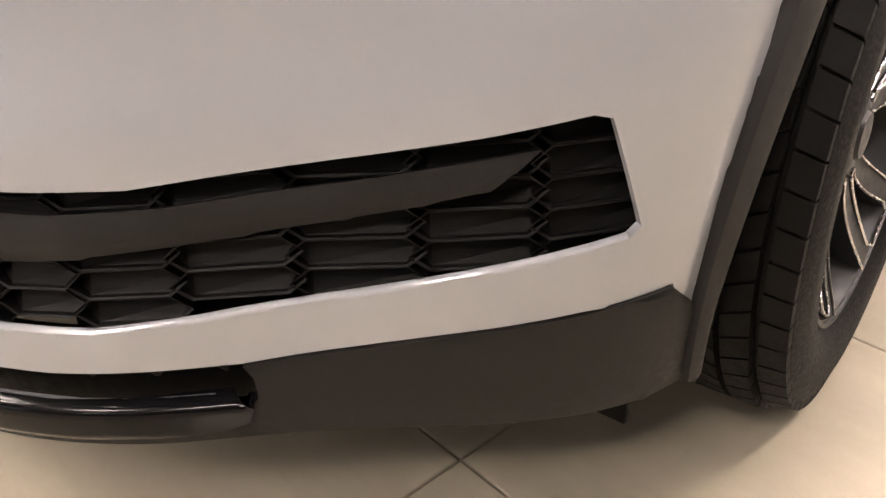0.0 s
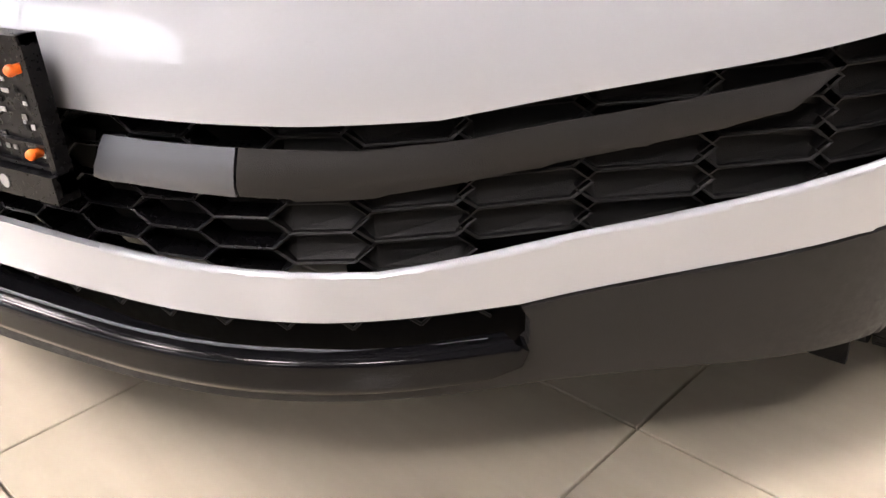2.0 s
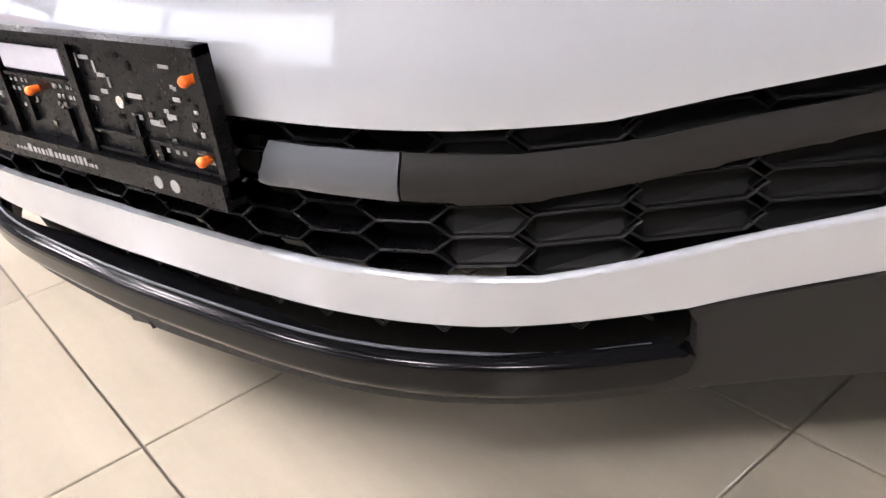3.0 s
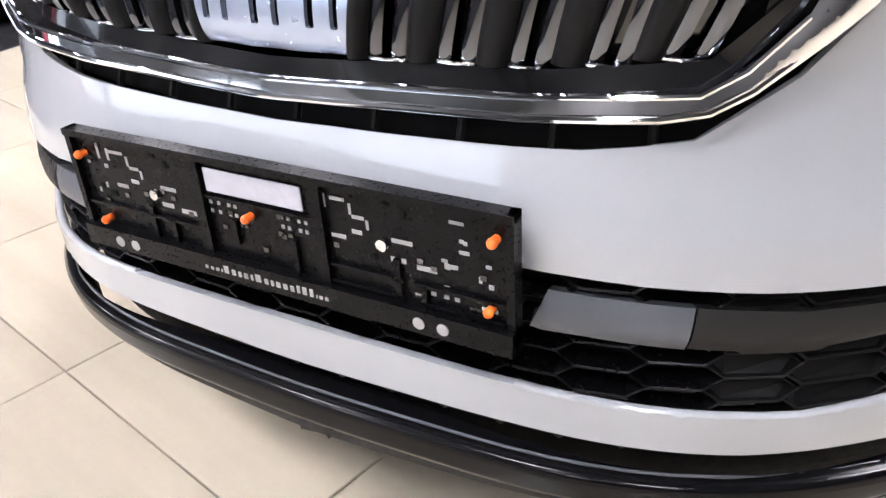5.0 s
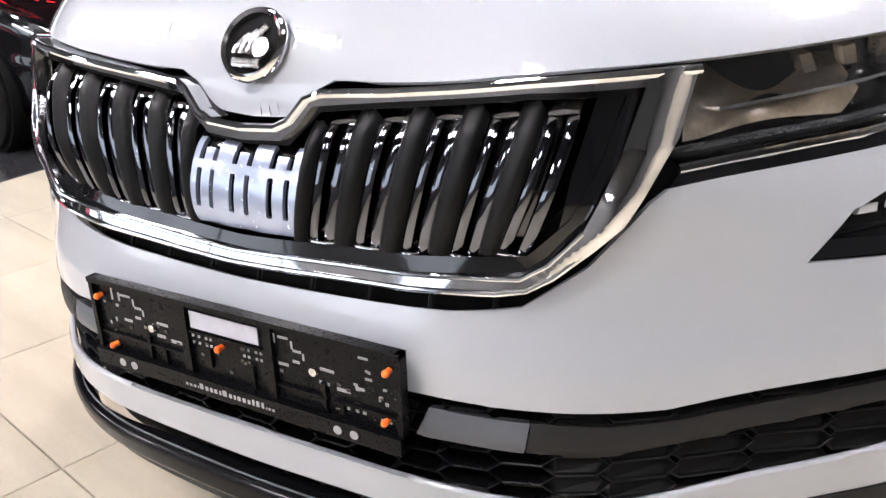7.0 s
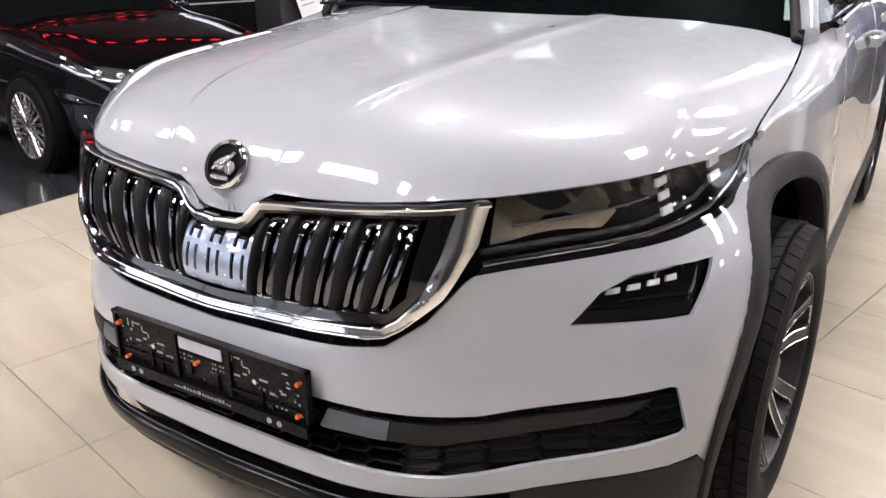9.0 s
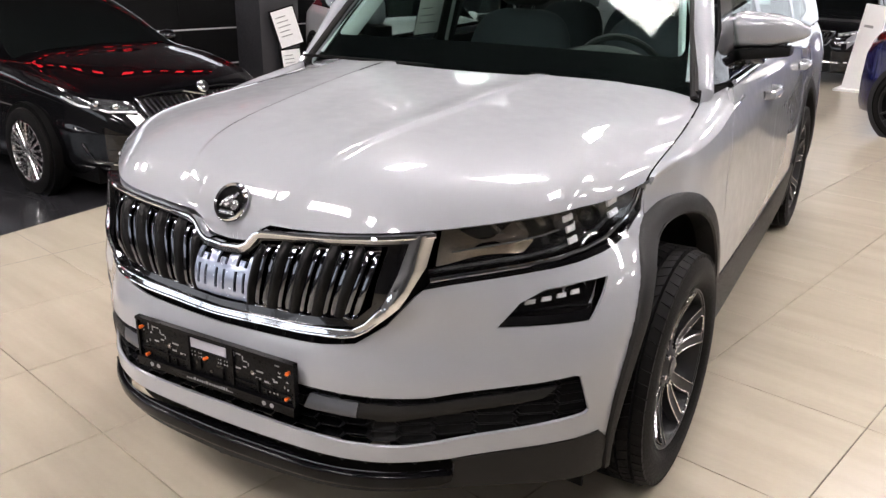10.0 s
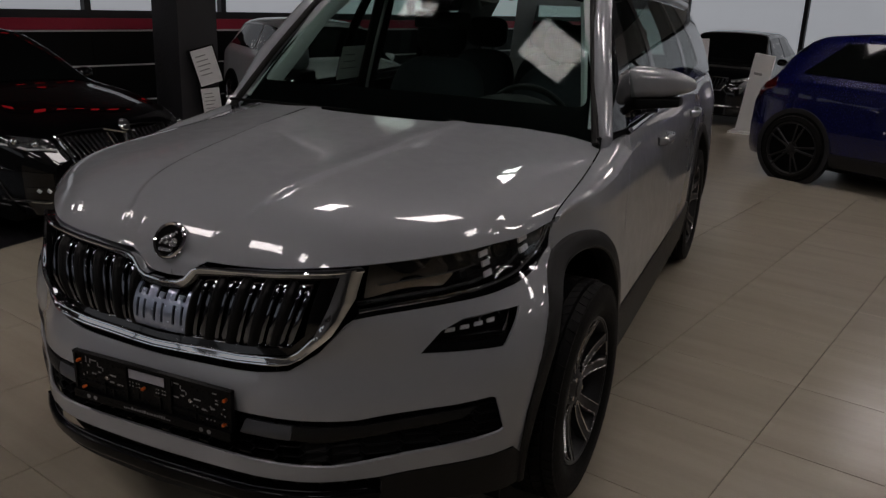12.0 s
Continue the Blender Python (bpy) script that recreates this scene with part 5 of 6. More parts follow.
def seat(x, y, w):
    s = new("seat")
    s.parent = car
    cush = box(-w / 2, w / 2, -0.25, 0.25, -0.1, 0.1)
    part("cushion", moved(cush, Matrix.Translation((x, y - 0.2, 0.72))), FABRIC, s, bevel=0.05)
    bm = ball(1.0, u=28, v=18)
    for v in bm.verts:
        a, b, c = v.co
        v.co = Vector((math.copysign(abs(a) ** 0.55, a) * w / 2, b * 0.09, math.copysign(abs(c) ** 0.6, c) * 0.34))
    part("backrest", moved(bm, Matrix.Translation((x, y + 0.12, 0.9)) @ Matrix.Rotation(radians(-16), 4, "X")), SEATGREY, s)
    for d in (-0.05, 0.05):
        part("headrest_post", tube([(x + d, y + 0.19, 1.2), (x + d, y + 0.21, 1.3)], 0.007, 8), CHROME, s)
    bm = ball(1.0, u=24, v=14)
    for v in bm.verts:
        a, b, c = v.co
        v.co = Vector((math.copysign(abs(a) ** 0.6, a) * 0.135, b * 0.06, math.copysign(abs(c) ** 0.6, c) * 0.09))
    part("headrest", moved(bm, Matrix.Translation((x, y + 0.21, 1.33))), FABRIC, s)


seat(0.36, 2.28, 0.54)
seat(-0.33, 2.28, 0.54)
for x in (-0.42, 0, 0.42):
    seat(x, 3.15, 0.42)
for m in (1, -1):
    part("pillar_trim", tube([(m * 0.745, 1.45, 1.06), (m * 0.685, 1.62, 1.23), (m * 0.62, 1.8, 1.43), (m * 0.565, 1.95, 1.54)], 0.034, 8, flat=1.3), PILLARTRIM, car, "pale grey inner pillar trim")
    part("centre_pillar", tube([(m * 0.76, 2.42, 0.6), (m * 0.75, 2.42, 1.05), (m * 0.67, 2.4, 1.3), (m * 0.59, 2.36, 1.53)], 0.05, 8), FABRIC, car)
    part("pillar_strip", tube([(m * 0.72, 2.375, 0.9), (m * 0.7, 2.37, 1.08), (m * 0.64, 2.355, 1.3), (m * 0.565, 2.32, 1.5)], 0.009, 8), PILLARTRIM, car, "pale grey edge on the pillar")
    part("rear_pillar", tube([(m * 0.78, 3.26, 1.1), (m * 0.68, 3.22, 1.4), (m * 0.6, 3.2, 1.55)], 0.04, 8), FABRIC, car)
part("headliner", box(-0.56, 0.56, 2.0, 4.15, 1.545, 1.555), HEADLINER, car)
part("rear_view_mirror", moved(box(-0.12, 0.12, -0.02, 0.02, -0.035, 0.035), Matrix.Translation((0.0, 1.76, 1.43)) @ Matrix.Rotation(radians(10), 4, "Z")), MATTBLACK, car, bevel=0.014)
part("sensor_box", moved(box(-0.07, 0.07, -0.08, 0.05, -0.03, 0.03), Matrix.Translation((0.0, 1.76, 1.5))), MATTBLACK, car, bevel=0.02)
for m in (1, -1):
    part("wiper_arm", tube([(m * 0.5 - 0.25, 1.3, 1.085), (m * 0.36 - 0.1, 1.265, 1.092), (m * 0.22 + 0.1, 1.265, 1.092)], 0.006, 6), MATTBLACK, car)

# a white printed sheet leaning inside the far side window
sheet = thing("price_sheet", "white printed sheet in the side window of a car", "sheet")
sm = Matrix.Translation((-0.725, 2.24, 1.185)) @ Matrix.Rotation(radians(14), 4, "Y")
part("paper", moved(box(-0.001, 0.001, -0.11, 0.11, -0.085, 0.085), sm), PAPER, sheet, smooth=False)
for k in range(3):
    part("print_bar", moved(box(0.0012, 0.0018, -0.08, 0.02 + 0.02 * k, 0.04 - 0.035 * k, 0.045 - 0.035 * k), sm), PRINT, sheet, smooth=False)
# ---- the other cars ----
def car_body(L, W, stations):
    """A body surface over (y, t): t from 0 at the sill to 1 on the middle line. stations: y, width share, belt, roof width share, roof height."""
    st = np.array(stations)
    ys = st[:, 0] * L
    T = np.array([0, 0.1, 0.25, 0.42, 0.54, 0.6, 0.82, 0.9, 1.0])
    fine = np.linspace(ys[0], ys[-1], 90)
    w, belt, rw, rz = (np.interp(fine, ys, st[:, k]) for k in (1, 2, 3, 4))
    ker = np.array([1, 2, 3, 2, 1]) / 9
    sm = lambda a: np.convolve(np.r_[a[0], a[0], a, a[-1], a[-1]], ker, "valid")
    w, belt, rw, rz = sm(w), sm(belt), sm(rw), sm(rz)
    tt = np.linspace(0, 1, 60)
    X, Z = np.zeros((90, 60)), np.zeros((90, 60))
    for i in range(90):
        h = W / 2 * w[i]
        top = W / 2 * w[i] * rw[i]
        b = min(belt[i], rz[i] - 0.03)
        xs = [h * 0.9, h * 0.985, h, h * 0.985, h * 0.965, h * 0.93, top, top * 0.8, 0.0]
        zz = [0.2, 0.3, 0.55, b - 0.22, b - 0.05, b, rz[i] - 0.06, rz[i] - 0.02, rz[i]]
        X[i], Z[i] = np.interp(tt, T, xs), np.interp(tt, T, zz)
        X[i] = np.convolve(np.r_[X[i][0], X[i], -X[i][-2]], [0.25, 0.5, 0.25], "valid")
        Z[i] = np.convolve(np.r_[Z[i][0], Z[i], Z[i][-2]], [0.25, 0.5, 0.25], "valid")

    def f(y, t, m=1.0, proud=0.0):
        y, t = np.asarray(y, float), np.asarray(t, float)
        a = np.clip((y - fine[0]) / (fine[-1] - fine[0]) * 89, 0, 88.999)
        b = np.clip(t * 59, 0, 58.999)
        i, j = a.astype(int), b.astype(int)
        p, q = a - i, b - j
        g = lambda A: A[i, j] * (1 - p) * (1 - q) + A[i + 1, j] * p * (1 - q) + A[i, j + 1] * (1 - p) * q + A[i + 1, j + 1] * p * q
        x, z = g(X), g(Z)
        return np.stack([m * (x + proud * (1 - t * 0.6)), y, z + proud * t], -1)
    return f


def simple_wheel(parent, x, y, r, m, rim_material, spokes=10, rim_share=0.66):
    w, q = new("wheel"), rim_share / 0.66 * r
    w.parent = parent
    w.matrix_local = pose(m * x, y, r, 0, 0, 0 if m > 0 else 180)
    part("tyre", turned([(-0.2, 0.66 * q), (-0.215, 0.8 * r), (-0.2, 0.97 * r), (-0.17, r), (-0.04, r), (-0.012, 0.97 * r), (0.0, 0.86 * r), (-0.006, 0.74 * q), (-0.02, 0.7 * q), (-0.03, 0.66 * q)], 48, close=True), RUBBER, w)
    part("rim", turned([(-0.2, 0.66 * q), (-0.025, 0.67 * q), (-0.008, 0.715 * q), (-0.006, 0.69 * q), (-0.03, 0.655 * q), (-0.2, 0.6 * q)], 48, close=True), rim_material, w)
    part("drum", turned([(-0.034, 0.001), (-0.034, 0.69 * q)], 30), MATTBLACK, w)
    part("hub", turned([(-0.03, 0.2 * r), (-0.018, 0.18 * r), (-0.01, 0.1 * r), (-0.008, 0.001)], 24), rim_material, w)
    for k in range(spokes):
        a = 2 * math.pi * (k // 2) / (spokes / 2) + (0.16 if k % 2 else -0.16)
        pts = [(-0.018 + 0.006 * t, (0.12 * r + (0.68 * q - 0.12 * r) * t) * math.cos(a), (0.12 * r + (0.68 * q - 0.12 * r) * t) * math.sin(a)) for t in (0, 0.5, 1)]
        part("spoke", tube(pts, 0.012, 6, up=(1, 0, 0)), rim_material, w)
    return w


SUV = [(0.0, 0.62, 0.66, 0.9, 0.7), (0.01, 0.74, 0.72, 0.9, 0.86), (0.04, 0.86, 0.84, 0.86, 0.96), (0.1, 0.95, 0.95, 0.82, 1.02), (0.18, 1.0, 1.0, 0.8, 1.07), (0.25, 1.0, 1.04, 0.8, 1.1), (0.33, 1.0, 1.05, 0.76, 1.36),
       (0.41, 1.0, 1.06, 0.7, 1.58), (0.55, 1.0, 1.07, 0.68, 1.62), (0.75, 1.0, 1.09, 0.66, 1.6), (0.87, 0.98, 1.1, 0.64, 1.55), (0.93, 0.95, 1.08, 0.66, 1.36), (0.965, 0.92, 1.02, 0.78, 1.08), (0.985, 0.88, 0.95, 0.82, 1.0), (1.0, 0.78, 0.8, 0.84, 0.85)]
SALOON = [(0.0, 0.62, 0.56, 0.9, 0.6), (0.01, 0.72, 0.62, 0.9, 0.72), (0.04, 0.84, 0.74, 0.86, 0.82), (0.1, 0.94, 0.84, 0.82, 0.89), (0.2, 1.0, 0.92, 0.8, 0.97), (0.28, 1.0, 0.96, 0.78, 1.02), (0.37, 1.0, 0.98, 0.72, 1.27),
          (0.45, 1.0, 0.99, 0.66, 1.43), (0.57, 1.0, 1.0, 0.63, 1.47), (0.7, 1.0, 1.01, 0.62, 1.41), (0.82, 0.98, 1.02, 0.66, 1.2), (0.9, 0.95, 1.0, 0.76, 1.06), (0.97, 0.9, 0.95, 0.8, 1.0), (1.0, 0.78, 0.8, 0.84, 0.85)]


def other_car(name, label, at, turn, L, W, shape, paint, r, rim, cladding, axle=(0.92, 2.75), glass_y=None, size=1.0, spokes=10, tail=True, rim_share=0.66, clad=CLAD):
    ob = thing(name, label, "car", at=(at[0], at[1], 0), turn=turn)
    ob.matrix_world = ob.matrix_world @ Matrix.Scale(size, 4)
    f = car_body(L, W, shape)
    bm, n, k = bmesh.new(), 70, 34
    grid = []
    yy = np.linspace(0.0, L, n)
    for i, y in enumerate(yy):
        ts = np.linspace(0, 1, k)
        right = f(np.full(k, y), ts)
        ring = [bm.verts.new(p) for p in right] + [bm.verts.new((-p[0], p[1], p[2])) for p in right[-2::-1]]
        grid.append(ring)
    for a, b in zip(grid, grid[1:]):
        for j in range(len(a) - 1):
            bm.faces.new((a[j], a[j + 1], b[j + 1], b[j]))
    for ring in (grid[0], grid[-1]):
        bm.faces.new(ring)
    part("body", bm, paint, ob)
    part("underbody", box(-W * 0.42, W * 0.42, 0.25, L - 0.3, 0.16, 0.4), MATTBLACK, ob)
    ws0, ws1, rw0, rw1, q1 = glass_y
    # glass: windscreen, rear window, side windows, set just proud of the body
    panel("windscreen", both_t(ws0, ws1), lambda a, b: fold(f, a, b, 0.006), DARKGLASS, ob, step=0.08, thick=0.003)
    panel("rear_window", both_t(rw0, rw1), lambda a, b: fold(f, a, b, 0.006), DARKGLASS, ob, step=0.08, thick=0.003)
    for m in (1, -1):
        g = lambda y, t, m=m: f(y, t, m, 0.008)
        cut = (ws0 + 0.35 + q1) / 2
        panel("side_window", [(ws0 + 0.42, 0.625), (cut - 0.03, 0.62), (cut - 0.03, 0.79), (ws1 + 0.1, 0.79)], g, DARKGLASS, ob, step=0.08, thick=0.003, flip=m > 0)
        panel("side_window", [(cut + 0.03, 0.62), (q1 + 0.1, 0.625), (q1 - 0.25, 0.79), (cut + 0.03, 0.79)], g, DARKGLASS, ob, step=0.08, thick=0.003, flip=m > 0)
        for y in (axle[0], axle[0] + axle[1]):
            simple_wheel(ob, W / 2 + 0.04, y, r, m, rim, spokes, rim_share)
            part("wheel_arch", turned([(-0.06, r + 0.02), (0.004, r + 0.022), (0.006, r + 0.03), (0.004, r + (0.07 if cladding else 0.035)), (-0.06, r + (0.075 if cladding else 0.04))], 40, m=Matrix.Translation((m * (W / 2 + 0.002), y, r + 0.005)) @ Matrix.Scale(m, 4, (1, 0, 0))), clad if cladding else MATTBLACK, ob)
            part("arch_shade", turned([(-0.03, 0.8 * r), (0.0, 0.8 * r), (0.0, r + 0.022)], 40, m=Matrix.Translation((m * (W / 2 + 0.004), y, r + 0.005))), MATTBLACK, ob)
        if cladding:
            panel("sill", [(axle[0] + r + 0.06, 0.02), (axle[0] + axle[1] - r - 0.06, 0.02), (axle[0] + axle[1] - r - 0.06, 0.14), (axle[0] + r + 0.06, 0.14)], lambda y, t, m=m: f(y, t, m, 0.008), clad, ob, step=0.1, flip=m > 0)
        part("door_mirror", ball(1.0, Matrix.Translation((m * (W / 2 + 0.07), ws0 + 0.5, shape[6][2] + 0.03)) @ Matrix.Diagonal((0.1, 0.06, 0.065, 1))), paint, ob)
        if shape is not SALOON:
            panel("headlamp", [(0.05, 0.47), (0.2, 0.5), (0.5, 0.6), (0.42, 0.63), (0.12, 0.62), (0.05, 0.6)], lambda y, t, m=m: f(y, t, m, 0.006), LAMPGREY, ob, step=0.05, flip=m > 0)
        if tail:
            panel("tail_lamp", [(L - 0.32, 0.5), (L - 0.06, 0.48), (L - 0.06, 0.58), (L - 0.3, 0.6)], lambda y, t, m=m: f(y, t, m, 0.006), REDLENS, ob, step=0.05, flip=m > 0)
        part("handle", box(m * W * 0.492, m * (W * 0.492 + 0.025), ws0 + 1.3, ws0 + 1.5, 0.86, 0.885), paint, ob)
    return ob, f


def both_t(y0, y1):
    return [(-1.0, y0), (1.0, y0), (0.82, y1), (-0.82, y1)]


def fold(f, u, y, proud):
    """Across the body's top: u from -1 to 1 at the glass's edges."""
    u, y = np.asarray(u, float), np.asarray(y, float)
    t = 1 - np.abs(u) * 0.22
    p = f(y, t, 1.0, proud)
    p[..., 0] *= np.sign(u)
    return p


saloon, sf = other_car("saloon", "glossy black saloon car with bright multi-spoke wheels", (-2.5, 2.42), 82, 4.87, 1.86, SALOON, BLACKPAINT, 0.335, SILVER, False, (0.93, 2.84), glass_y=(1.38, 2.15, 3.55, 4.2, 3.9), spokes=20, size=0.82)
other_car("suv", "white compact sport utility car with black arches", (-2.6, 6.02), 56, 4.38, 1.84, SUV, WHITEPAINT, 0.34, SILVER, True, (0.9, 2.64), glass_y=(1.12, 1.7, 3.85, 4.15, 3.75), size=0.76, tail=False)
black_suv, bf = other_car("suv", "black sport utility car with bright grille frame and lamps", (0.06, 10.2), -8, 4.6, 1.86, SUV, BLACKPAINT, 0.345, DARKALLOY, True, (0.92, 2.75), glass_y=(1.18, 1.8, 4.02, 4.36, 3.95), size=0.76)
other_car("suv", "dark blue compact sport utility car with black wheels", (4.28, 5.98), 60, 4.08, 1.82, SUV, BLUEPAINT, 0.355, DARKALLOY, True, (0.8, 2.62), glass_y=(1.08, 1.66, 3.6, 3.88, 3.4), size=0.855, rim_share=0.75, clad=BLUECLAD)

# the saloon's face: ribbed grille, badge, lower lamps with bright hooks, laid onto the rounded nose
def nose_of(f, L):
    """How far back the nose lies at (x, z), from the body's own surface."""
    yy, tt = np.meshgrid(np.linspace(0, 0.25 * L, 90), np.linspace(0, 1, 120), indexing="ij")
    p = f(yy.ravel(), tt.ravel()).reshape(90, 120, 3)
    zs = np.linspace(0.22, 0.98, 76)
    half = np.array([[np.interp(z, p[i, :, 2], p[i, :, 0]) if z < p[i, -1, 2] else 0.0 for z in zs] for i in range(90)])

    def y_at(x, z):
        x, z = np.broadcast_arrays(np.abs(np.asarray(x, float)), np.asarray(z, float))
        out = np.zeros(x.shape)
        for k in np.ndindex(x.shape):
            h = np.maximum.accumulate(np.array([np.interp(z[k], zs, row) for row in half[::2]]))
            out[k] = np.interp(x[k], h, yy[::2, 0]) if h[0] < x[k] else 0.0
        return out
    return y_at


snose = nose_of(sf, 4.87)
on_nose = lambda d: (lambda x, z: np.stack([np.asarray(x) + 0 * np.asarray(z), snose(x, z) - d - 0.02 * (1 - np.minimum(1, np.abs(np.asarray(x)) / 0.8) ** 2), np.asarray(z) + 0 * np.asarray(x)], -1))
npt = lambda x, z, d=0.0: Vector(on_nose(d)(np.array(float(x)), np.array(float(z))))
panel("grille_back", [(-0.48, 0.765), (0.48, 0.765), (0.41, 0.5), (-0.41, 0.5)], on_nose(0.004), MATTBLACK, saloon, step=0.06)
for k in range(23):
    x = (k - 11) / 11
    part("grille_rib", tube([npt(x * 0.4, 0.51, 0.012), npt(x * 0.44, 0.63, 0.022), npt(x * 0.465, 0.755, 0.008)], 0.009, 6), CHROME, saloon)
ring = [npt(x, z, 0.012) for x, z in ((-0.49, 0.77), (-0.28, 0.785), (-0.09, 0.785), (0, 0.765), (0.09, 0.785), (0.28, 0.785), (0.49, 0.77), (0.455, 0.62), (0.41, 0.495), (0, 0.49), (-0.41, 0.495), (-0.455, 0.62))]
part("grille_frame", tube(ring, 0.01, 6, closed=True, up=(0, 1, 0)), CHROME, saloon)
part("badge", turned([(0, 0.05), (0.01, 0.045), (0.006, 0.03), (0.01, 0.001)], 24, m=Matrix.Translation(npt(0, 0.825, 0.0)) @ Matrix.Rotation(radians(-90), 4, "Z") @ Matrix.Rotation(radians(-30), 4, "Y")), CHROME, saloon)
for m in (1, -1):
    flip = m > 0
    lampo = [(m * a, b) for a, b in ((0.53, 0.75), (0.64, 0.77), (0.8, 0.795), (0.855, 0.79), (0.83, 0.73), (0.7, 0.69), (0.52, 0.675))]
    unit = panel("headlamp_unit", lampo, on_nose(0.004), LAMPDARK, saloon, step=0.04, flip=flip, label="clear headlamp with bright inside")
    for a, b, r in ((0.64, 0.728, 0.028), (0.74, 0.748, 0.028)):
        part("headlamp_lens", ball(r, Matrix.Translation(npt(m * a, b, 0.0))), CHROME, unit)
    part("light_line", tube([npt(m * a, b, 0.01) for a, b in ((0.53, 0.683), (0.7, 0.698), (0.81, 0.735), (0.845, 0.785))], 0.009, 6), GUIDEGLINT, unit)
    panel("lower_lamp", [(m * a, b) for a, b in ((0.45, 0.42), (0.74, 0.425), (0.74, 0.39), (0.47, 0.375))], on_nose(0.006), GLOSSBLACK, saloon, step=0.04, flip=flip)
    for k in range(5):
        part("lamp_cell", tube([npt(m * (0.5 + 0.045 * k), 0.39, 0.014), npt(m * (0.515 + 0.045 * k), 0.41, 0.014)], 0.012, 6), GUIDEGLINT, saloon)
    part("chrome_hook", tube([npt(m * a, b, 0.008) for a, b in ((0.5, 0.315), (0.66, 0.315), (0.79, 0.33), (0.81, 0.4), (0.825, 0.46))], 0.012, 6), CHROME, saloon)

# the black car's face: framed grille, ribs, lamps
bnose = nose_of(bf, 4.6)
bpt = lambda x, z, d=0.0: Vector((x, float(bnose(x, z)) - d - 0.02 * (1 - min(1, abs(x) / 0.8) ** 2), z))
ring = [bpt(x, z, 0.012) for x, z in ((-0.45, 0.84), (-0.2, 0.85), (0, 0.83), (0.2, 0.85), (0.45, 0.84), (0.42, 0.72), (0.36, 0.63), (0, 0.62), (-0.36, 0.63), (-0.42, 0.72))]
part("grille_frame", tube(ring, 0.012, 6, closed=True, up=(0, 1, 0)), CHROME, black_suv)
for k in range(15):
    x = (k - 7) / 7
    part("grille_rib", tube([bpt(x * 0.36, 0.64, 0.008), bpt(x * 0.4, 0.73, 0.014), bpt(x * 0.42, 0.83, 0.006)], 0.009, 6), DARKALLOY, black_suv)
for m in (1, -1):
    part("headlamp_unit", tube([bpt(m * 0.5, 0.79, 0.006), bpt(m * 0.62, 0.81, 0.006), bpt(m * 0.76, 0.84, 0.004)], 0.03, 8), LAMPGREY, black_suv, "clear headlamp with bright inside")
    part("lower_lamp", tube([bpt(m * 0.5, 0.66, 0.008), bpt(m * 0.6, 0.68, 0.008), bpt(m * 0.72, 0.69, 0.006)], 0.02, 8), LAMPGREY, black_suv)
    for k in range(3):
        part("lamp_cell", tube([bpt(m * (0.53 + 0.08 * k), 0.795 + 0.013 * k, 0.036), bpt(m * (0.57 + 0.08 * k), 0.8 + 0.013 * k, 0.036)], 0.011, 6), GUIDEGLINT, black_suv)
        part("lower_cell", tube([bpt(m * (0.52 + 0.07 * k), 0.67 + 0.008 * k, 0.027), bpt(m * (0.55 + 0.07 * k), 0.674 + 0.008 * k, 0.027)], 0.009, 6), GUIDEGLINT, black_suv)
    part("bumper_strip", tube([bpt(m * a, 0.36, 0.01) for a in (0.0, 0.25, 0.5, 0.7)], 0.012, 8), SILVER, black_suv)

# white leaflet stands between the far cars
for (x, y), turn, w, h, lean in (((0.73, 9.75), -10, 0.25, 1.0, 7), ((0.08, 9.6), 5, 0.25, 1.15, -2)):
    st_ = thing("info_stand", "white upright info stand on the showroom floor", "stand", at=(x, y, 0), turn=turn)
    part("panel", moved(box(-w / 2, w / 2, -0.03, 0.03, 0.02, h), Matrix.Rotation(radians(lean), 4, "Y")), WHITE, st_, bevel=0.008)
    part("foot", box(-w / 2 - 0.05, w / 2 + 0.05, -0.16, 0.16, 0.0, 0.025), WHITE, st_, bevel=0.005)
    part("print_bar", moved(box(-w * 0.3, w * 0.1, -0.0325, -0.031, h * 0.74, h * 0.77), Matrix.Rotation(radians(lean), 4, "Y")), PRINT, st_, smooth=False)

# ---- floor tiles, last ----
DARK_EDGE = -2.77
FLOOR_TURN = 13.0
floor_turn = Matrix.Rotation(radians(-FLOOR_TURN), 4, "Z")


def tile_mesh(w, d):
    bm = box(-w / 2, w / 2, -d / 2, d / 2, -0.012, 0.0)
    top = [e for e in bm.edges if all(v.co.z > -0.001 for v in e.verts)]
    bmesh.ops.bevel(bm, geom=top, offset=0.0015, segments=1, affect="EDGES")
    me = bpy.data.meshes.new("tile")
    bm.to_mesh(me)
    bm.free()
    return me


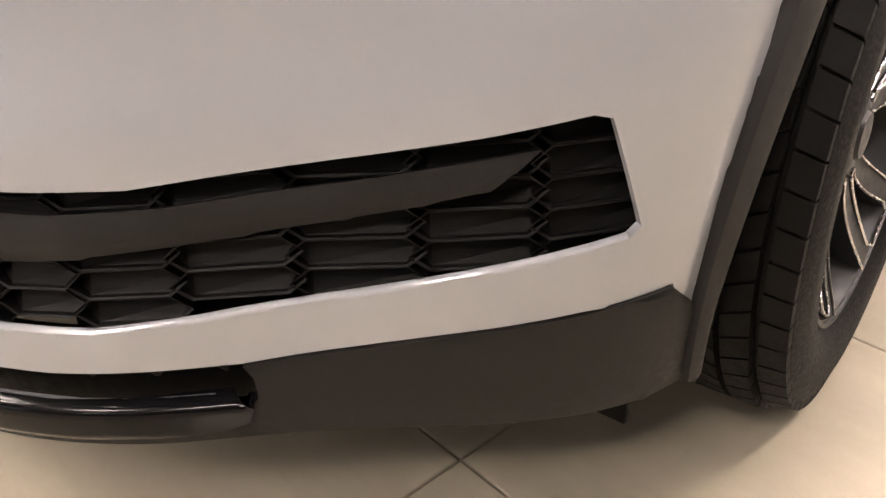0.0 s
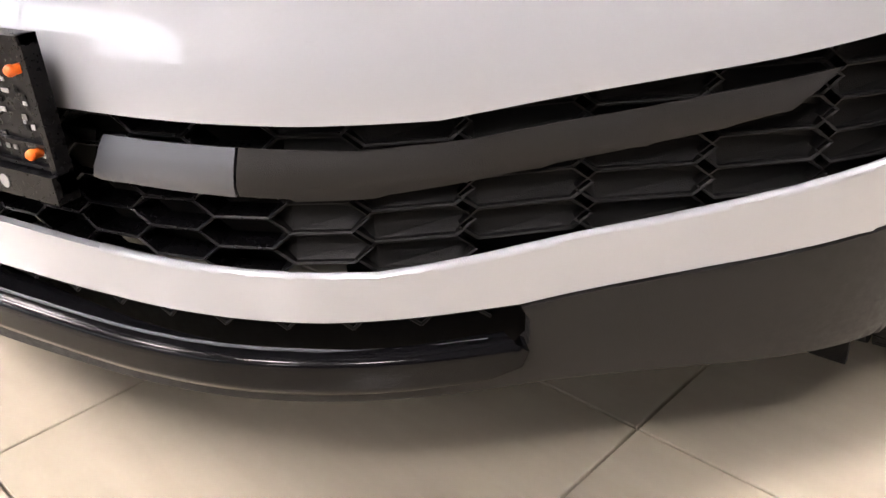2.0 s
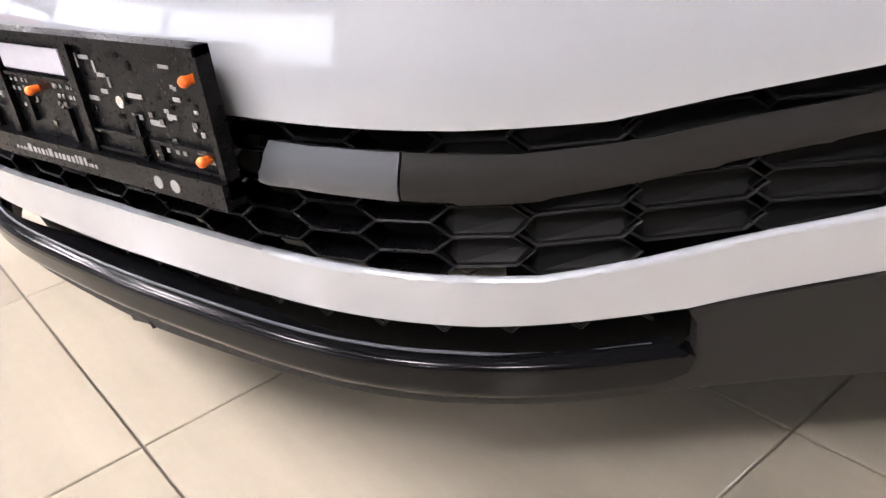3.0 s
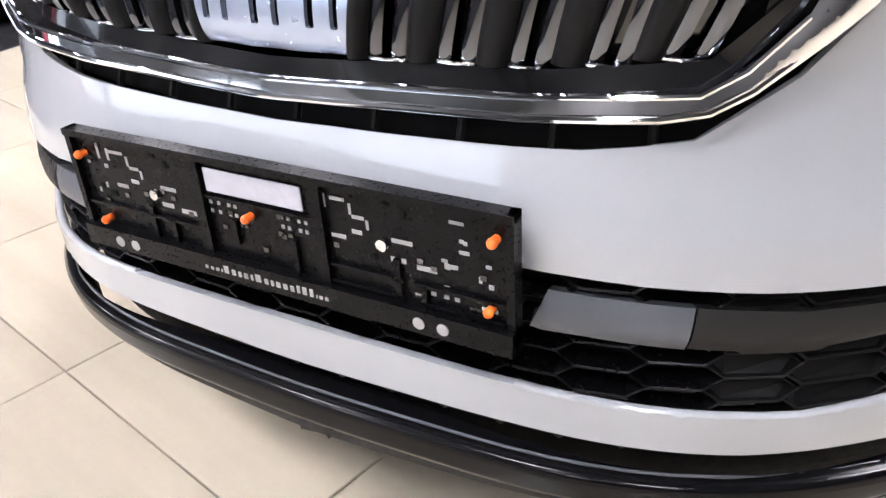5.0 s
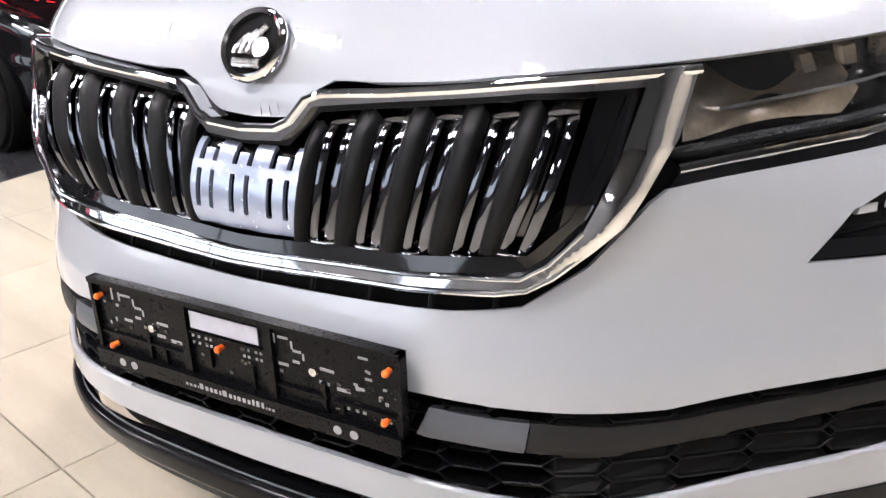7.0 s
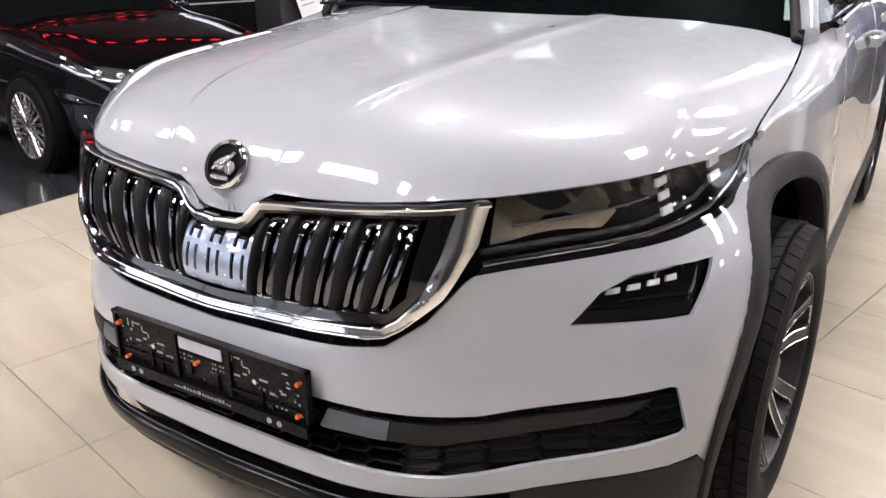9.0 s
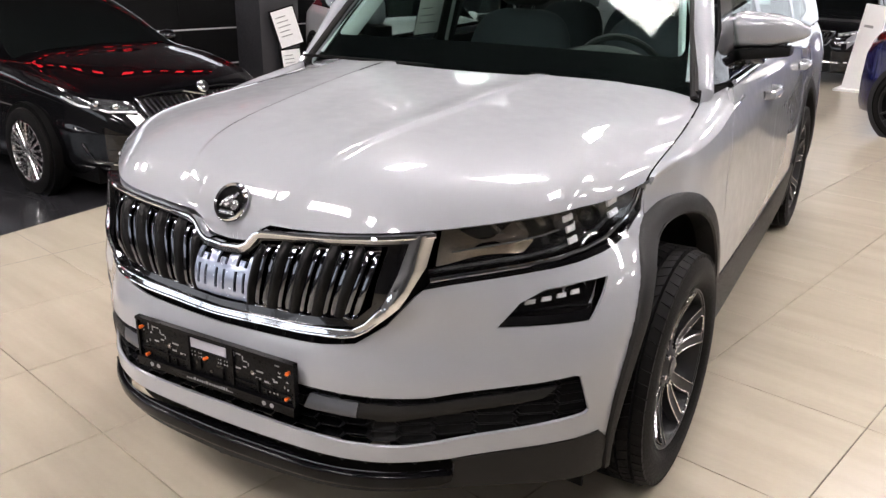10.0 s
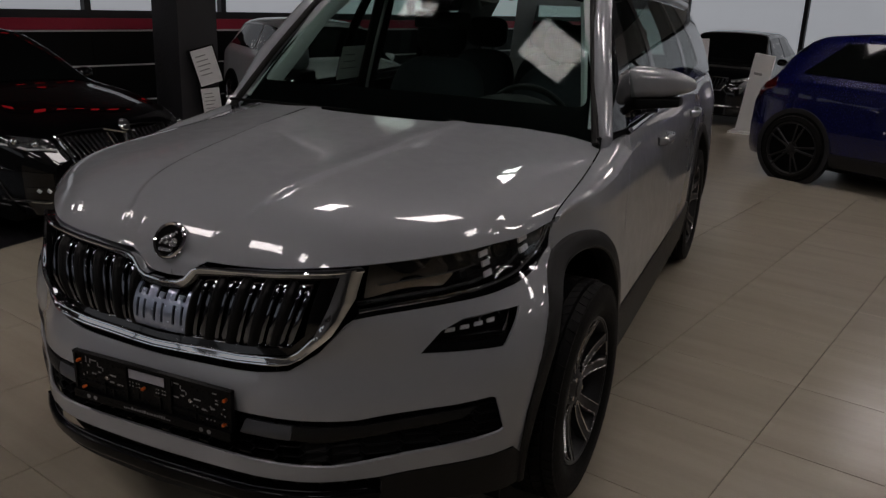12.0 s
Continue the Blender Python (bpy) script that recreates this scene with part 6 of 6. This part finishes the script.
TU, TV, U0, V0 = 0.595, 0.59, -0.69, -0.03
near = structure(new("floor"), "cream stone-look floor tiles with thin grey joints", "floor")
one = tile_mesh(TU - 0.0034, TV - 0.0034)
one.materials.append(TILE)
dark = tile_mesh(0.587, 0.587)
dark.materials.append(DARKTILE)
far_v, far_f = [], []
c, s = math.cos(radians(FLOOR_TURN)), math.sin(radians(FLOOR_TURN))
for i in range(-32, 30):
    for j in range(-26, 40):
        u, v = U0 + (i + 0.5) * TU, V0 + (j + 0.5) * TV
        x, y = u * c + v * s, -u * s + v * c
        if not (U_W < u < U_E and V_S < v < V_N) or x < DARK_EDGE - 0.35:
            continue
        if -2.4 < x < 4.2 and -1.6 < y < 6.0 and not (-0.5 < x < 0.5 and y > 1.2):
            t = new("tile", one)
            t.parent = near
            t.matrix_local = Matrix.Translation((x, y, 0)) @ floor_turn
        else:
            k = len(far_v)
            a, b = TU / 2 - 0.0017, TV / 2 - 0.0017
            far_v += [(u - a, v - b, 0.0), (u + a, v - b, 0.0), (u + a, v + b, 0.0), (u - a, v + b, 0.0)]
            far_f.append((k, k + 1, k + 2, k + 3))
me = bpy.data.meshes.new("far_tiles")
me.from_pydata(far_v, [], far_f)
rest = link_mesh("far_tiles", me, TILE, near)
rest.matrix_local = floor_turn
rest["kind"] = "stuff"
# glossy black tiles under the saloon lie over the cream ones' edge
darkfloor = structure(new("dark_floor"), "glossy black floor tiles beside the cream ones", "floor")
part("dark_base", box(-10.5, DARK_EDGE, -8, 9.5, -0.007, 0.0015), GROUT, darkfloor, smooth=False)
far_v, far_f = [], []
for i in range(14):
    for j in range(-14, 16):
        x, y = DARK_EDGE - (i + 0.5) * 0.59, j * 0.59 + 0.2
        if i < 6 and -1 < j < 9:
            t = new("tile", dark)
            t.parent = darkfloor
            t.matrix_local = Matrix.Translation((x, y, 0.006))
        else:
            k, a = len(far_v), 0.2935
            far_v += [(x - a, y - a, 0.006), (x + a, y - a, 0.006), (x + a, y + a, 0.006), (x - a, y + a, 0.006)]
            far_f.append((k, k + 1, k + 2, k + 3))
me = bpy.data.meshes.new("far_dark_tiles")
me.from_pydata(far_v, [], far_f)
link_mesh("far_dark_tiles", me, DARKTILE, darkfloor)["kind"] = "stuff"
